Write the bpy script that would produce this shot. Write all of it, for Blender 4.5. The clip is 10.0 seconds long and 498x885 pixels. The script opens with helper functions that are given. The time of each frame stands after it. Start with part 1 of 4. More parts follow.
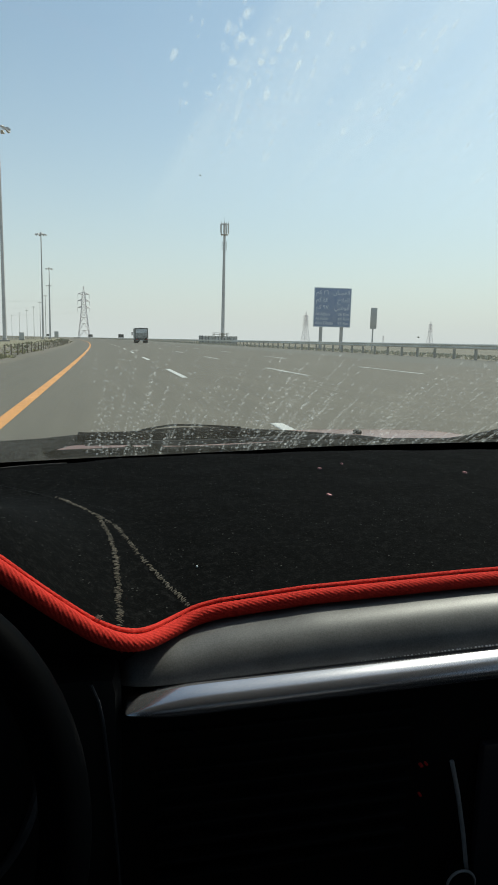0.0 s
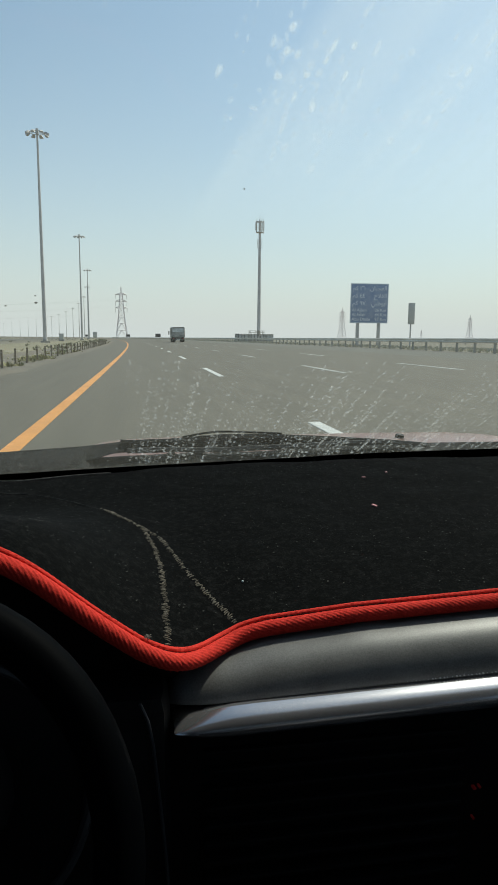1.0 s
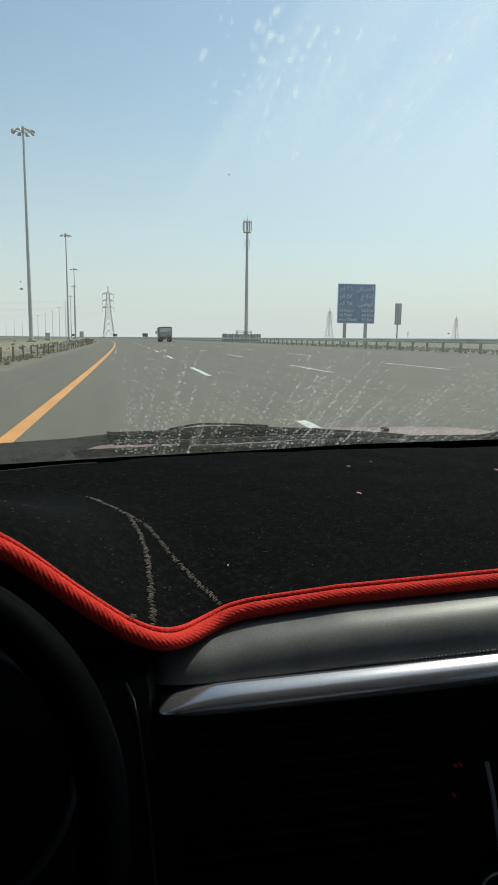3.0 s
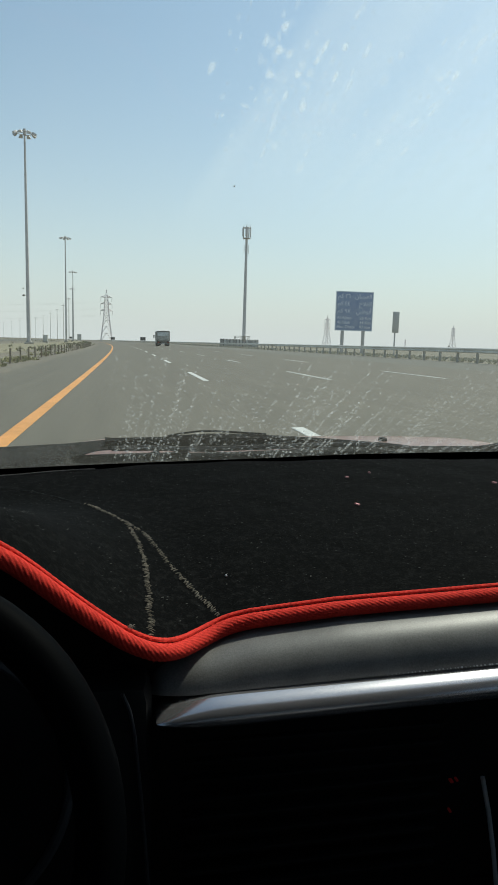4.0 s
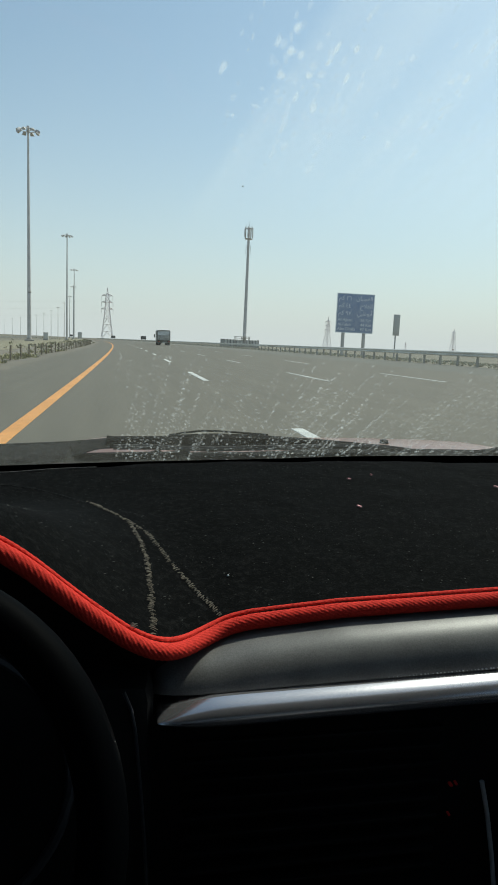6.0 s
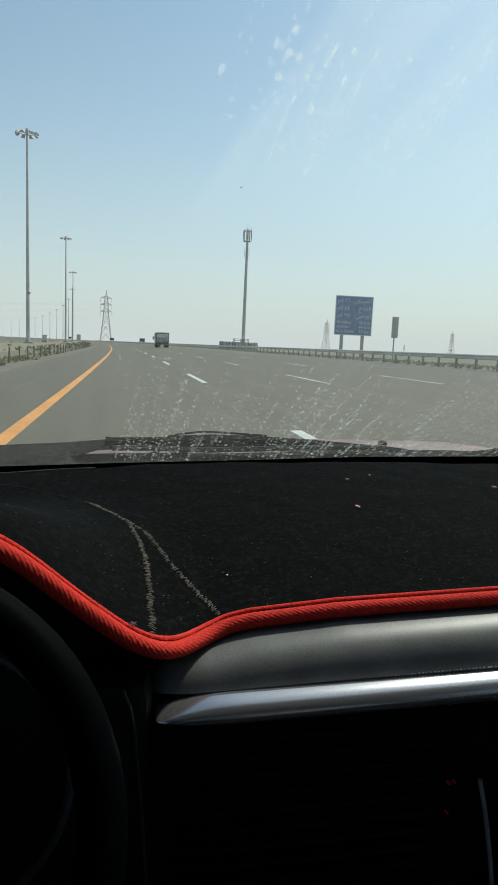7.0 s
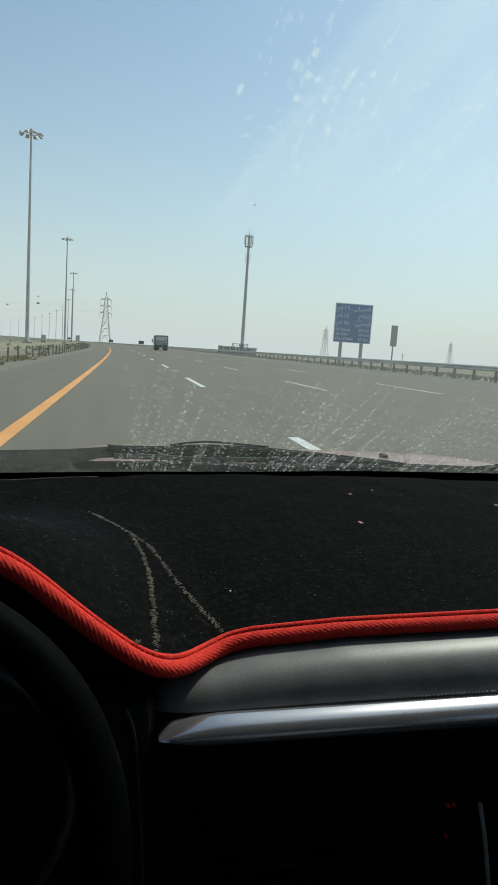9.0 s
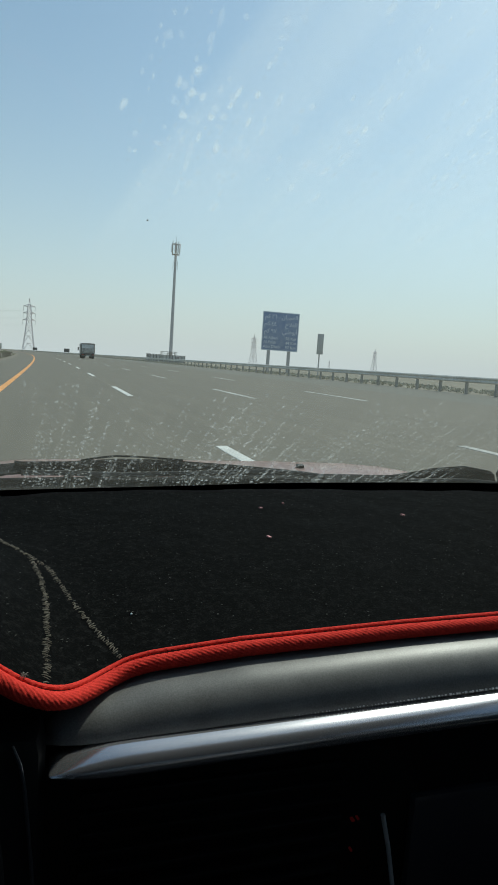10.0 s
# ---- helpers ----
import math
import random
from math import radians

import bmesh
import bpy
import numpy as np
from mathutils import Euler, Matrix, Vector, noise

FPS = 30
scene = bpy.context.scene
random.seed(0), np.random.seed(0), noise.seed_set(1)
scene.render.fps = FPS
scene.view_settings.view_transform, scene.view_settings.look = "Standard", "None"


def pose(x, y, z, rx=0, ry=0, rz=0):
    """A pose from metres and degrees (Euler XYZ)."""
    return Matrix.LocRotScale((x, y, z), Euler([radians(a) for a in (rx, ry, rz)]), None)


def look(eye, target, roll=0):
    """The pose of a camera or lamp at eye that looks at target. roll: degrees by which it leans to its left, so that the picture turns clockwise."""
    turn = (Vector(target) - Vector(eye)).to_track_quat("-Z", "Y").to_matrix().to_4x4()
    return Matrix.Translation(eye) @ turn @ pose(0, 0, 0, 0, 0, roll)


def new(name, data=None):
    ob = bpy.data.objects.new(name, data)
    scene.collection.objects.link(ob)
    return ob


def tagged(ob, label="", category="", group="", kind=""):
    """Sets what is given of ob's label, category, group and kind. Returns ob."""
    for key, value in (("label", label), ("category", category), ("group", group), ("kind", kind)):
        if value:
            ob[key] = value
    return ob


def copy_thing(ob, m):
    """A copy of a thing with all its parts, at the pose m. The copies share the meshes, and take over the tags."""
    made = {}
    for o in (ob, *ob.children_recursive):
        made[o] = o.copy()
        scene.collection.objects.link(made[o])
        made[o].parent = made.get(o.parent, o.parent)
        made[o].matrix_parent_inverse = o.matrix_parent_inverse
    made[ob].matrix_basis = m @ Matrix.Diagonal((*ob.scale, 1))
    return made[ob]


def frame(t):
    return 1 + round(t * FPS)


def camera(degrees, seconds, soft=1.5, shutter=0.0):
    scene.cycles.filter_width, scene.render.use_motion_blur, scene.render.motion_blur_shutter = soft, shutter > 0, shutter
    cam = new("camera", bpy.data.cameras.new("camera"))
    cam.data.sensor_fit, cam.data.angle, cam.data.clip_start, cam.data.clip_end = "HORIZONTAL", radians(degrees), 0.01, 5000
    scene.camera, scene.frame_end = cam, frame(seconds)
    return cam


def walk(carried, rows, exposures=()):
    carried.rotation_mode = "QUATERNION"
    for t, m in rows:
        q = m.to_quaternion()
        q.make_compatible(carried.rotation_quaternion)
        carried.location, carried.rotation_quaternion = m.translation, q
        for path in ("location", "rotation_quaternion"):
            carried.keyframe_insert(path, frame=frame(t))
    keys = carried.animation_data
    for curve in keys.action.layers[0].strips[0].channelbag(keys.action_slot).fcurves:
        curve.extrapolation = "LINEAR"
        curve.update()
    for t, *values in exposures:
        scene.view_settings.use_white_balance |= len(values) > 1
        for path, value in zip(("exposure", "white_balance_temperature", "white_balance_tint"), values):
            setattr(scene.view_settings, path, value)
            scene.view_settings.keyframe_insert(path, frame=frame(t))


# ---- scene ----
cam = camera(42.0, 10.0, soft=1.75)
PATH = [
    (0, (0.0187, 0.0157, 1.0872), (0.4403, 1.9464, 0.7798), 1.44),
    (0.5, (0.0097, 0.0313, 1.1075), (0.3910, 1.9663, 0.7756), 2.01),
    (1, (0.0108, 0.0268, 1.1043), (0.3212, 1.9771, 0.7880), 0.55),
    (1.5, (0.0108, 0.0228, 1.0974), (0.2725, 1.9782, 0.7690), 0.80),
    (2, (0.0133, 0.0223, 1.0909), (0.3117, 1.9707, 0.7521), 0.58),
    (2.5, (0.0131, 0.0171, 1.0871), (0.3499, 1.9610, 0.7586), 0.32),
    (4, (0.0073, 0.0192, 1.0940), (0.3681, 1.9635, 0.7949), 1.70),
    (4.5, (0.0041, 0.0192, 1.0946), (0.3661, 1.9642, 0.8017), 2.06),
    (5, (0.0036, 0.0206, 1.0954), (0.3704, 1.9628, 0.7899), 1.90),
    (5.5, (0.0018, 0.0215, 1.0949), (0.3641, 1.9653, 0.7944), 2.53),
    (7, (0.0014, 0.0172, 1.0913), (0.3689, 1.9616, 0.8010), 2.56),
    (7.5, (-0.0020, 0.0204, 1.0933), (0.3798, 1.9632, 0.8113), 2.84),
    (8, (-0.0070, 0.0195, 1.0973), (0.3768, 1.9631, 0.8236), 3.50),
    (8.5, (-0.0101, 0.0236, 1.1024), (0.3677, 1.9689, 0.8321), 3.66),
    (9, (-0.0100, 0.0226, 1.1033), (0.3673, 1.9674, 0.8283), 3.93),
    (9.5, (-0.0080, 0.0203, 1.1021), (0.4093, 1.9596, 0.8467), 3.50),
    (10, (0.0245, 0.0245, 1.1152), (0.6090, 1.9224, 0.8782), 3.81),
]
walk(cam, [(t, look(eye, target, roll)) for t, eye, target, roll in PATH], [(0.0, -0.05, 6570, -2), (2.5, -0.01, 6570, -2), (5.5, -0.04, 6450, -3), (9.5, -0.06, 6380, -4), (10.0, -0.17, 6240, -5)])

# ---- daylight: hazy desert sky, high sun ahead and to the right ----
SUN_EL, SUN_AZ = 52.0, 54.0
world = bpy.data.worlds.new("hazy_sky")
scene.world = world
world.use_nodes = True
sky = world.node_tree.nodes.new("ShaderNodeTexSky")
sky.sky_type, sky.sun_disc = "NISHITA", False
sky.sun_elevation, sky.sun_rotation = radians(SUN_EL), radians(SUN_AZ)
sky.air_density, sky.dust_density, sky.ozone_density = 1.0, 1.3, 1.2
bg = world.node_tree.nodes["Background"]
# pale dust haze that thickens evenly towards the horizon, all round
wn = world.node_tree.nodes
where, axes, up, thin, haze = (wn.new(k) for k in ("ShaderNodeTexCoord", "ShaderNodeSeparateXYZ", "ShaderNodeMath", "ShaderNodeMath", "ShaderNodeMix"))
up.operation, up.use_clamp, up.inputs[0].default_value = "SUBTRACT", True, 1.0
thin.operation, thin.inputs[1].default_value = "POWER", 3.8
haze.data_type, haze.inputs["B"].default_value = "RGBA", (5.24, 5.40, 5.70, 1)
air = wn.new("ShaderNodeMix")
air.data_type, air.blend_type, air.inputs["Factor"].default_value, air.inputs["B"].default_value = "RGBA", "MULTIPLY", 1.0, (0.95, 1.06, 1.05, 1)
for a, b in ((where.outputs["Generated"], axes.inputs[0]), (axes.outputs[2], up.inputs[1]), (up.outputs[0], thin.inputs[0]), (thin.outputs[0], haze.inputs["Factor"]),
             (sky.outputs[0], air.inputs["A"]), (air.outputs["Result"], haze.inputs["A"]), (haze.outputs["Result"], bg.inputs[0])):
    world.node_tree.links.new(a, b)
bg.inputs[1].default_value = 0.129
sun = new("sun", bpy.data.lights.new("sun", "SUN"))
sun.data.energy, sun.data.angle, sun.data.color = 4.0, radians(2.2), (1.0, 0.95, 0.87)
sun.matrix_world = look((0, 0, 50), (-math.sin(radians(SUN_AZ)) * math.cos(radians(SUN_EL)), -math.cos(radians(SUN_AZ)) * math.cos(radians(SUN_EL)), 50 - math.sin(radians(SUN_EL))))


# ---- materials ----
def material(name, color, rough=0.6, metal=0.0, vary=0.15, scale=8.0, fine=120.0, bump=0.0, second=None, spec=0.5, coat=0.0, stretch=(1, 1, 1)):
    """A surface with a coarse and a fine variation of its colour and a fine relief."""
    m = bpy.data.materials.new(name)
    m.use_nodes = True
    nt = m.node_tree
    bsdf = nt.nodes["Principled BSDF"]
    bsdf.inputs["Roughness"].default_value = rough
    bsdf.inputs["Metallic"].default_value = metal
    bsdf.inputs["Specular IOR Level"].default_value = spec
    bsdf.inputs["Coat Weight"].default_value = coat
    co = nt.nodes.new("ShaderNodeTexCoord")
    mp = nt.nodes.new("ShaderNodeMapping")
    mp.inputs["Scale"].default_value = stretch
    nt.links.new(co.outputs["Object"], mp.inputs[0])
    big, small = nt.nodes.new("ShaderNodeTexNoise"), nt.nodes.new("ShaderNodeTexNoise")
    for n, s, d in ((big, scale, 4), (small, fine, 3)):
        n.inputs["Scale"].default_value, n.inputs["Detail"].default_value = s, d
        nt.links.new(mp.outputs[0], n.inputs["Vector"])
    add = nt.nodes.new("ShaderNodeMath")
    add.operation = "ADD"
    nt.links.new(big.outputs[0], add.inputs[0])
    nt.links.new(small.outputs[0], add.inputs[1])
    ramp = nt.nodes.new("ShaderNodeMapRange")
    ramp.inputs["From Min"].default_value, ramp.inputs["From Max"].default_value = 0.7, 1.3
    nt.links.new(add.outputs[0], ramp.inputs["Value"])
    mix = nt.nodes.new("ShaderNodeMix")
    mix.data_type = "RGBA"
    other = second or tuple(c * (1 - 2 * vary) for c in color)
    first = color if second else tuple(c * (1 + vary) for c in color)
    mix.inputs["A"].default_value, mix.inputs["B"].default_value = (*first, 1), (*other, 1)
    nt.links.new(ramp.outputs[0], mix.inputs["Factor"])
    nt.links.new(mix.outputs["Result"], bsdf.inputs["Base Color"])
    if bump:
        bn = nt.nodes.new("ShaderNodeBump")
        bn.inputs["Strength"].default_value, bn.inputs["Distance"].default_value = bump, 0.4 / fine
        nt.links.new(small.outputs[0], bn.inputs["Height"])
        nt.links.new(bn.outputs[0], bsdf.inputs["Normal"])
    return m


def film(name, cover, scatter, gloss, streak=0.0):
    """Clear pane with a thin dusty film: mostly see-through, a little scattering, Fresnel gloss."""
    m = bpy.data.materials.new(name)
    m.use_nodes = True
    nt = m.node_tree
    nt.nodes.remove(nt.nodes["Principled BSDF"])
    out = nt.nodes["Material Output"]
    clear, dust, back, shine = (nt.nodes.new(k) for k in ("ShaderNodeBsdfTransparent", "ShaderNodeBsdfTranslucent", "ShaderNodeBsdfDiffuse", "ShaderNodeBsdfGlossy"))
    dust.inputs[0].default_value = back.inputs[0].default_value = (*scatter, 1)
    shine.inputs["Roughness"].default_value = 0.02
    both, coat, top = (nt.nodes.new("ShaderNodeMixShader") for _ in range(3))
    both.inputs[0].default_value = 0.25
    nt.links.new(dust.outputs[0], both.inputs[1])
    nt.links.new(back.outputs[0], both.inputs[2])
    nt.links.new(clear.outputs[0], coat.inputs[1])
    nt.links.new(both.outputs[0], coat.inputs[2])
    co, mp, no, rg = (nt.nodes.new(k) for k in ("ShaderNodeTexCoord", "ShaderNodeMapping", "ShaderNodeTexNoise", "ShaderNodeMapRange"))
    mp.inputs["Scale"].default_value = (1.0, 0.18, 0.18) if streak else (1, 1, 1)
    mp.inputs["Rotation"].default_value = (0, 0, radians(24) if streak else 0)
    no.inputs["Scale"].default_value, no.inputs["Detail"].default_value = (22 if streak else 400), 5
    rg.inputs["From Min"].default_value, rg.inputs["From Max"].default_value = 0.35, 0.7
    rg.inputs["To Min"].default_value, rg.inputs["To Max"].default_value = cover, cover + streak
    nt.links.new(co.outputs["Object"], mp.inputs[0])
    nt.links.new(mp.outputs[0], no.inputs["Vector"])
    nt.links.new(no.outputs[0], rg.inputs["Value"])
    nt.links.new(rg.outputs[0], coat.inputs[0])
    if gloss:
        fr = nt.nodes.new("ShaderNodeFresnel")
        fr.inputs[0].default_value = 1.2
        nt.links.new(fr.outputs[0], top.inputs[0])
        nt.links.new(coat.outputs[0], top.inputs[1])
        nt.links.new(shine.outputs[0], top.inputs[2])
        nt.links.new(top.outputs[0], out.inputs[0])
    else:
        nt.links.new(coat.outputs[0], out.inputs[0])
    return m


ASPHALT = material("asphalt", (0.1035, 0.0925, 0.0695), 0.9, vary=0.10, scale=0.06, fine=3.0, bump=0.1, stretch=(1, 0.08, 1))
VERGE = material("dusty_shoulder", (0.125, 0.12, 0.10), 0.95, vary=0.12, scale=0.1, fine=4.0, stretch=(1, 0.1, 1))
SAND = material("desert_sand", (0.165, 0.145, 0.105), 0.95, scale=0.02, fine=0.5, second=(0.115, 0.105, 0.076))
YELLOW = material("yellow_road_paint", (0.62, 0.275, 0.066), 0.7, vary=0.12, scale=0.6, fine=9)
WHITE = material("white_road_paint", (0.52, 0.52, 0.49), 0.7, vary=0.12, scale=1.5, fine=12)
WORNWHITE = material("worn_white_road_paint", (0.46, 0.46, 0.43), 0.8, scale=1.2, fine=9, second=(0.16, 0.155, 0.14))
GALV = material("galvanised_steel", (0.56, 0.54, 0.52), 0.6, 0.1, vary=0.12, scale=1, fine=20)
RAILSTEEL = material("dusty_guardrail_steel", (0.70, 0.67, 0.59), 0.65, 0.1, vary=0.15, scale=0.5, fine=10)
POSTSTEEL = material("weathered_post", (0.38, 0.365, 0.32), 0.8, vary=0.2, scale=2, fine=20)
LATTICE = material("pylon_steel", (0.80, 0.72, 0.71), 0.7, 0.0, vary=0.1, scale=0.2, fine=2)
CONCRETE = material("concrete", (0.36, 0.34, 0.30), 0.9, vary=0.15, scale=1, fine=15)
SIGNBLUE = material("faded_blue_sign", (0.17, 0.245, 0.42), 0.5, scale=2.6, fine=9, second=(0.34, 0.41, 0.54))
SIGNWHITE = material("white_sign_letters", (0.76, 0.80, 0.84), 0.5, vary=0.08, scale=2, fine=10)
SIGNBACK = material("dark_sign_back", (0.09, 0.09, 0.09), 0.7, vary=0.2, scale=2, fine=10)
SCRUB = material("dry_scrub", (0.30, 0.29, 0.19), 0.9, vary=0.3, scale=0.8, fine=6)
WEED = material("olive_weeds", (0.34, 0.32, 0.17), 0.9, vary=0.3, scale=0.8, fine=6)
PALESCRUB = material("grey_green_scrub", (0.46, 0.44, 0.35), 0.9, vary=0.2, scale=0.8, fine=6)
DRYGRASS = material("dry_grass", (0.40, 0.36, 0.23), 0.9, vary=0.3, scale=0.5, fine=6)
TARP = material("grey_tarpaulin", (0.72, 0.73, 0.71), 0.8, vary=0.25, scale=1.2, fine=9, bump=0.3)
TAILGREY = material("mottled_tailgate_grey", (0.46, 0.45, 0.41), 0.8, vary=0.35, scale=2, fine=14)
CANVAS = material("pale_canvas", (0.55, 0.55, 0.52), 0.9, vary=0.18, scale=1.5, fine=10, bump=0.3)
TRUCKDARK = material("dirty_truck_steel", (0.13, 0.13, 0.12), 0.7, vary=0.3, scale=2, fine=12)
RUBBER = material("tyre_rubber", (0.02, 0.02, 0.02), 0.85, vary=0.2, scale=10, fine=60)
REDLENS = material("red_lens", (0.30, 0.02, 0.02), 0.3, vary=0.1)
FENCEWOOD = material("weathered_wood_post", (0.20, 0.165, 0.115), 0.9, vary=0.25, scale=3, fine=25)
DIRT = material("sandy_dirt", (0.160, 0.134, 0.100), 0.95, scale=0.3, fine=5, second=(0.115, 0.104, 0.08), bump=0.1)
GRASSY = material("dry_olive_grass", (0.225, 0.196, 0.130), 0.95, scale=0.25, fine=5, second=(0.160, 0.148, 0.088), bump=0.2)
CABINET = material("pale_cabinet_paint", (0.55, 0.54, 0.5), 0.6, vary=0.1, scale=1, fine=8)
PAINT = material("rose_silver_paint", (0.52, 0.34, 0.30), 0.35, 0.2, vary=0.04, scale=4, fine=300, coat=0.4)
BLACKPLASTIC = material("black_plastic", (0.006, 0.006, 0.0065), 0.6, vary=0.25, scale=10, fine=400, bump=0.15, spec=0.2)
FRIT = material("black_glass_border", (0.004, 0.004, 0.004), 0.9, vary=0.1, scale=10, fine=300, spec=0.05)
COWL = material("dusty_cowl_plastic", (0.024, 0.024, 0.023), 0.95, vary=0.48, scale=70, fine=190, bump=0.5, spec=0.05)
WIPERBLACK = material("dusty_wiper_black", (0.008, 0.008, 0.008), 0.95, vary=0.3, scale=20, fine=200, spec=0.03)
CARPET = material("black_velour", (0.0022, 0.0023, 0.0023), 0.95, scale=115, fine=430, bump=0.65, second=(0.0095, 0.0095, 0.0092), spec=0.02)
CARPET.node_tree.nodes["Principled BSDF"].inputs["Sheen Weight"].default_value = 0.016
CARPET.node_tree.nodes["Principled BSDF"].inputs["Sheen Roughness"].default_value = 0.45
for node in CARPET.node_tree.nodes:
    if node.type == "MAP_RANGE":
        node.inputs["From Min"].default_value, node.inputs["From Max"].default_value = 0.97, 1.30
REDCORD = material("red_cord", (0.60, 0.040, 0.030), 0.85, vary=0.17, scale=260, fine=1400, bump=1.0, spec=0.08)
THREAD = material("tan_thread", (0.105, 0.088, 0.064), 0.8, vary=0.45, scale=160, fine=900)
PAD = material("grey_dash_leather", (0.125, 0.122, 0.118), 0.45, vary=0.2, scale=22, fine=620, bump=0.2, spec=0.5)
CHROME = material("satin_chrome", (0.50, 0.485, 0.51), 0.20, 0.85, vary=0.04, scale=6, fine=500)
SATIN = material("satin_silver_plastic", (0.55, 0.55, 0.56), 0.5, 0.4, vary=0.06, scale=30, fine=400)
LINT = material("pale_lint", (0.046, 0.044, 0.038), 0.9, vary=0.4, scale=60, fine=300)
FLUFF = material("grey_fluff", (0.18, 0.16, 0.14), 0.9, vary=0.3, scale=200, fine=900)
# paler than the velour around it
CREASE = material("pale_crease_velour", (0.040, 0.040, 0.038), 0.95, vary=0.5, scale=60, fine=500, bump=0.6, spec=0.03)
CRUMB = material("pink_paper_scrap", (0.72, 0.31, 0.32), 0.7, vary=0.1, scale=200, fine=900)
SCREEN = material("dark_glass_screen", (0.022, 0.022, 0.028), 0.3, vary=0.05)
DARKSATIN = material("dark_satin_ring", (0.075, 0.08, 0.092), 0.4, 0.6, vary=0.1, scale=30, fine=300)
TRIMCLOTH = material("light_headliner", (0.28, 0.275, 0.28), 0.95, vary=0.15, scale=20, fine=300)
# darker than real black leather: shade and a bluish sky sheen put into the colour
LEATHER = material("shade_dark_wheel_leather", (0.0008, 0.0011, 0.0016), 0.6, vary=0.15, scale=20, fine=400, bump=0.1, spec=0.02)
GLASS = film("dusty_windscreen_glass", 0.037, (0.77, 0.74, 0.65), True, 0.020)
SPOTS = film("dried_water_marks", 0.5, (0.85, 0.86, 0.84), False)
thick, mul = SPOTS.node_tree.nodes.new("ShaderNodeAttribute"), SPOTS.node_tree.nodes.new("ShaderNodeMath")
thick.attribute_name, mul.operation = "thickness", "MULTIPLY"
for link_ in [k for k in SPOTS.node_tree.links if k.from_node.type == "MAP_RANGE"]:
    SPOTS.node_tree.links.new(link_.from_socket, mul.inputs[0])
    SPOTS.node_tree.links.new(thick.outputs["Fac"], mul.inputs[1])
    SPOTS.node_tree.links.new(mul.outputs[0], link_.to_socket)
    break
PRIVACY = film("dark_privacy_glass", 0.88, (0.01, 0.01, 0.01), True)
TINT = film("tinted_side_glass", 0.3, (0.01, 0.01, 0.01), True)


# ---- mesh helpers ----
def link(name, bm, mat, parent=None, label="", smooth=True):
    me = bpy.data.meshes.new(name)
    bm.to_mesh(me)
    bm.free()
    me.materials.append(mat)
    if smooth:
        me.shade_smooth()
        me.set_sharp_from_angle(angle=radians(35))
    ob = new(name, me)
    if parent:
        ob.parent = parent
    if label:
        ob["label"] = label
    return ob


def part(name, bm, mat, parent, label="", smooth=True):
    return link(name, bm, mat, parent, label, smooth)


def empty(name, m, label, category, group="", kind=""):
    ob = new(name)
    ob.matrix_world = m
    return tagged(ob, label, category, group, kind)


def box(bm, x0, x1, y0, y1, z0, z1, bevel=0.0, turn=None):
    """A box with rounded edges, added to bm."""
    m = Matrix.LocRotScale(((x0 + x1) / 2, (y0 + y1) / 2, (z0 + z1) / 2), None, (x1 - x0, y1 - y0, z1 - z0))
    made = bmesh.ops.create_cube(bm, size=1, matrix=(turn @ m) if turn else m)["verts"]
    if bevel:
        edges = list({e for v in made for e in v.link_edges})
        bmesh.ops.bevel(bm, geom=edges, offset=bevel, segments=2, affect="EDGES", profile=0.5)
    return bm


def boxed(*a, bevel=0.0, turn=None):
    return box(bmesh.new(), *a, bevel=bevel, turn=turn)


def rod(bm, a, b, r0, r1=None, n=8):
    """A tapered round bar from a to b, added to bm."""
    a, b = Vector(a), Vector(b)
    r1 = r0 if r1 is None else r1
    m = Matrix.Translation((a + b) / 2) @ (b - a).to_track_quat("Z", "Y").to_matrix().to_4x4()
    bmesh.ops.create_cone(bm, cap_ends=True, segments=n, radius1=r0, radius2=r1, depth=(b - a).length, matrix=m)
    return bm


def rodded(a, b, r0, r1=None, n=8):
    return rod(bmesh.new(), a, b, r0, r1, n)


def loft(rings, closed=True, caps=True):
    """A skin over rings of points with the same count."""
    bm = bmesh.new()
    rows = [[bm.verts.new(p) for p in ring] for ring in rings]
    n = len(rings[0])
    for a, b in zip(rows, rows[1:]):
        for i in range(n if closed else n - 1):
            bm.faces.new((a[i], a[(i + 1) % n], b[(i + 1) % n], b[i]))
    if caps and closed:
        bm.faces.new(rows[0][::-1])
        bm.faces.new(rows[-1])
    bmesh.ops.recalc_face_normals(bm, faces=bm.faces)
    return bm


def tube(points, r, n=10, ribs=0.0, pitch=0.01, starts=3):
    """A tube along points; ribs gives it the twisted ridges of a cord."""
    pts = [Vector(p) for p in points]
    rings, run = [], 0.0
    for i, p in enumerate(pts):
        d = (pts[min(i + 1, len(pts) - 1)] - pts[max(i - 1, 0)]).normalized()
        side = d.cross(Vector((0, 0, 1))).normalized()
        up = side.cross(d)
        if i:
            run += (p - pts[i - 1]).length
        ring = []
        for k in range(n):
            a = 2 * math.pi * k / n
            rr = r
            if ribs:
                rough = noise.noise((run * 330, 2.4 * math.cos(a), 2.4 * math.sin(a)))
                rr = r * (1 + ribs * (1 + 0.9 * rough) * math.sin(starts * a + 2 * math.pi * run / pitch + 1.3 * rough) + ribs * 0.7 * rough)
            ring.append(p + side * rr * math.cos(a) + up * rr * math.sin(a))
        rings.append(ring)
    return loft(rings)


def lerp(x, xs, ys):
    return float(np.interp(x, xs, ys))


def smooth(u):
    u = min(1.0, max(0.0, u))
    return u * u * (3 - 2 * u)


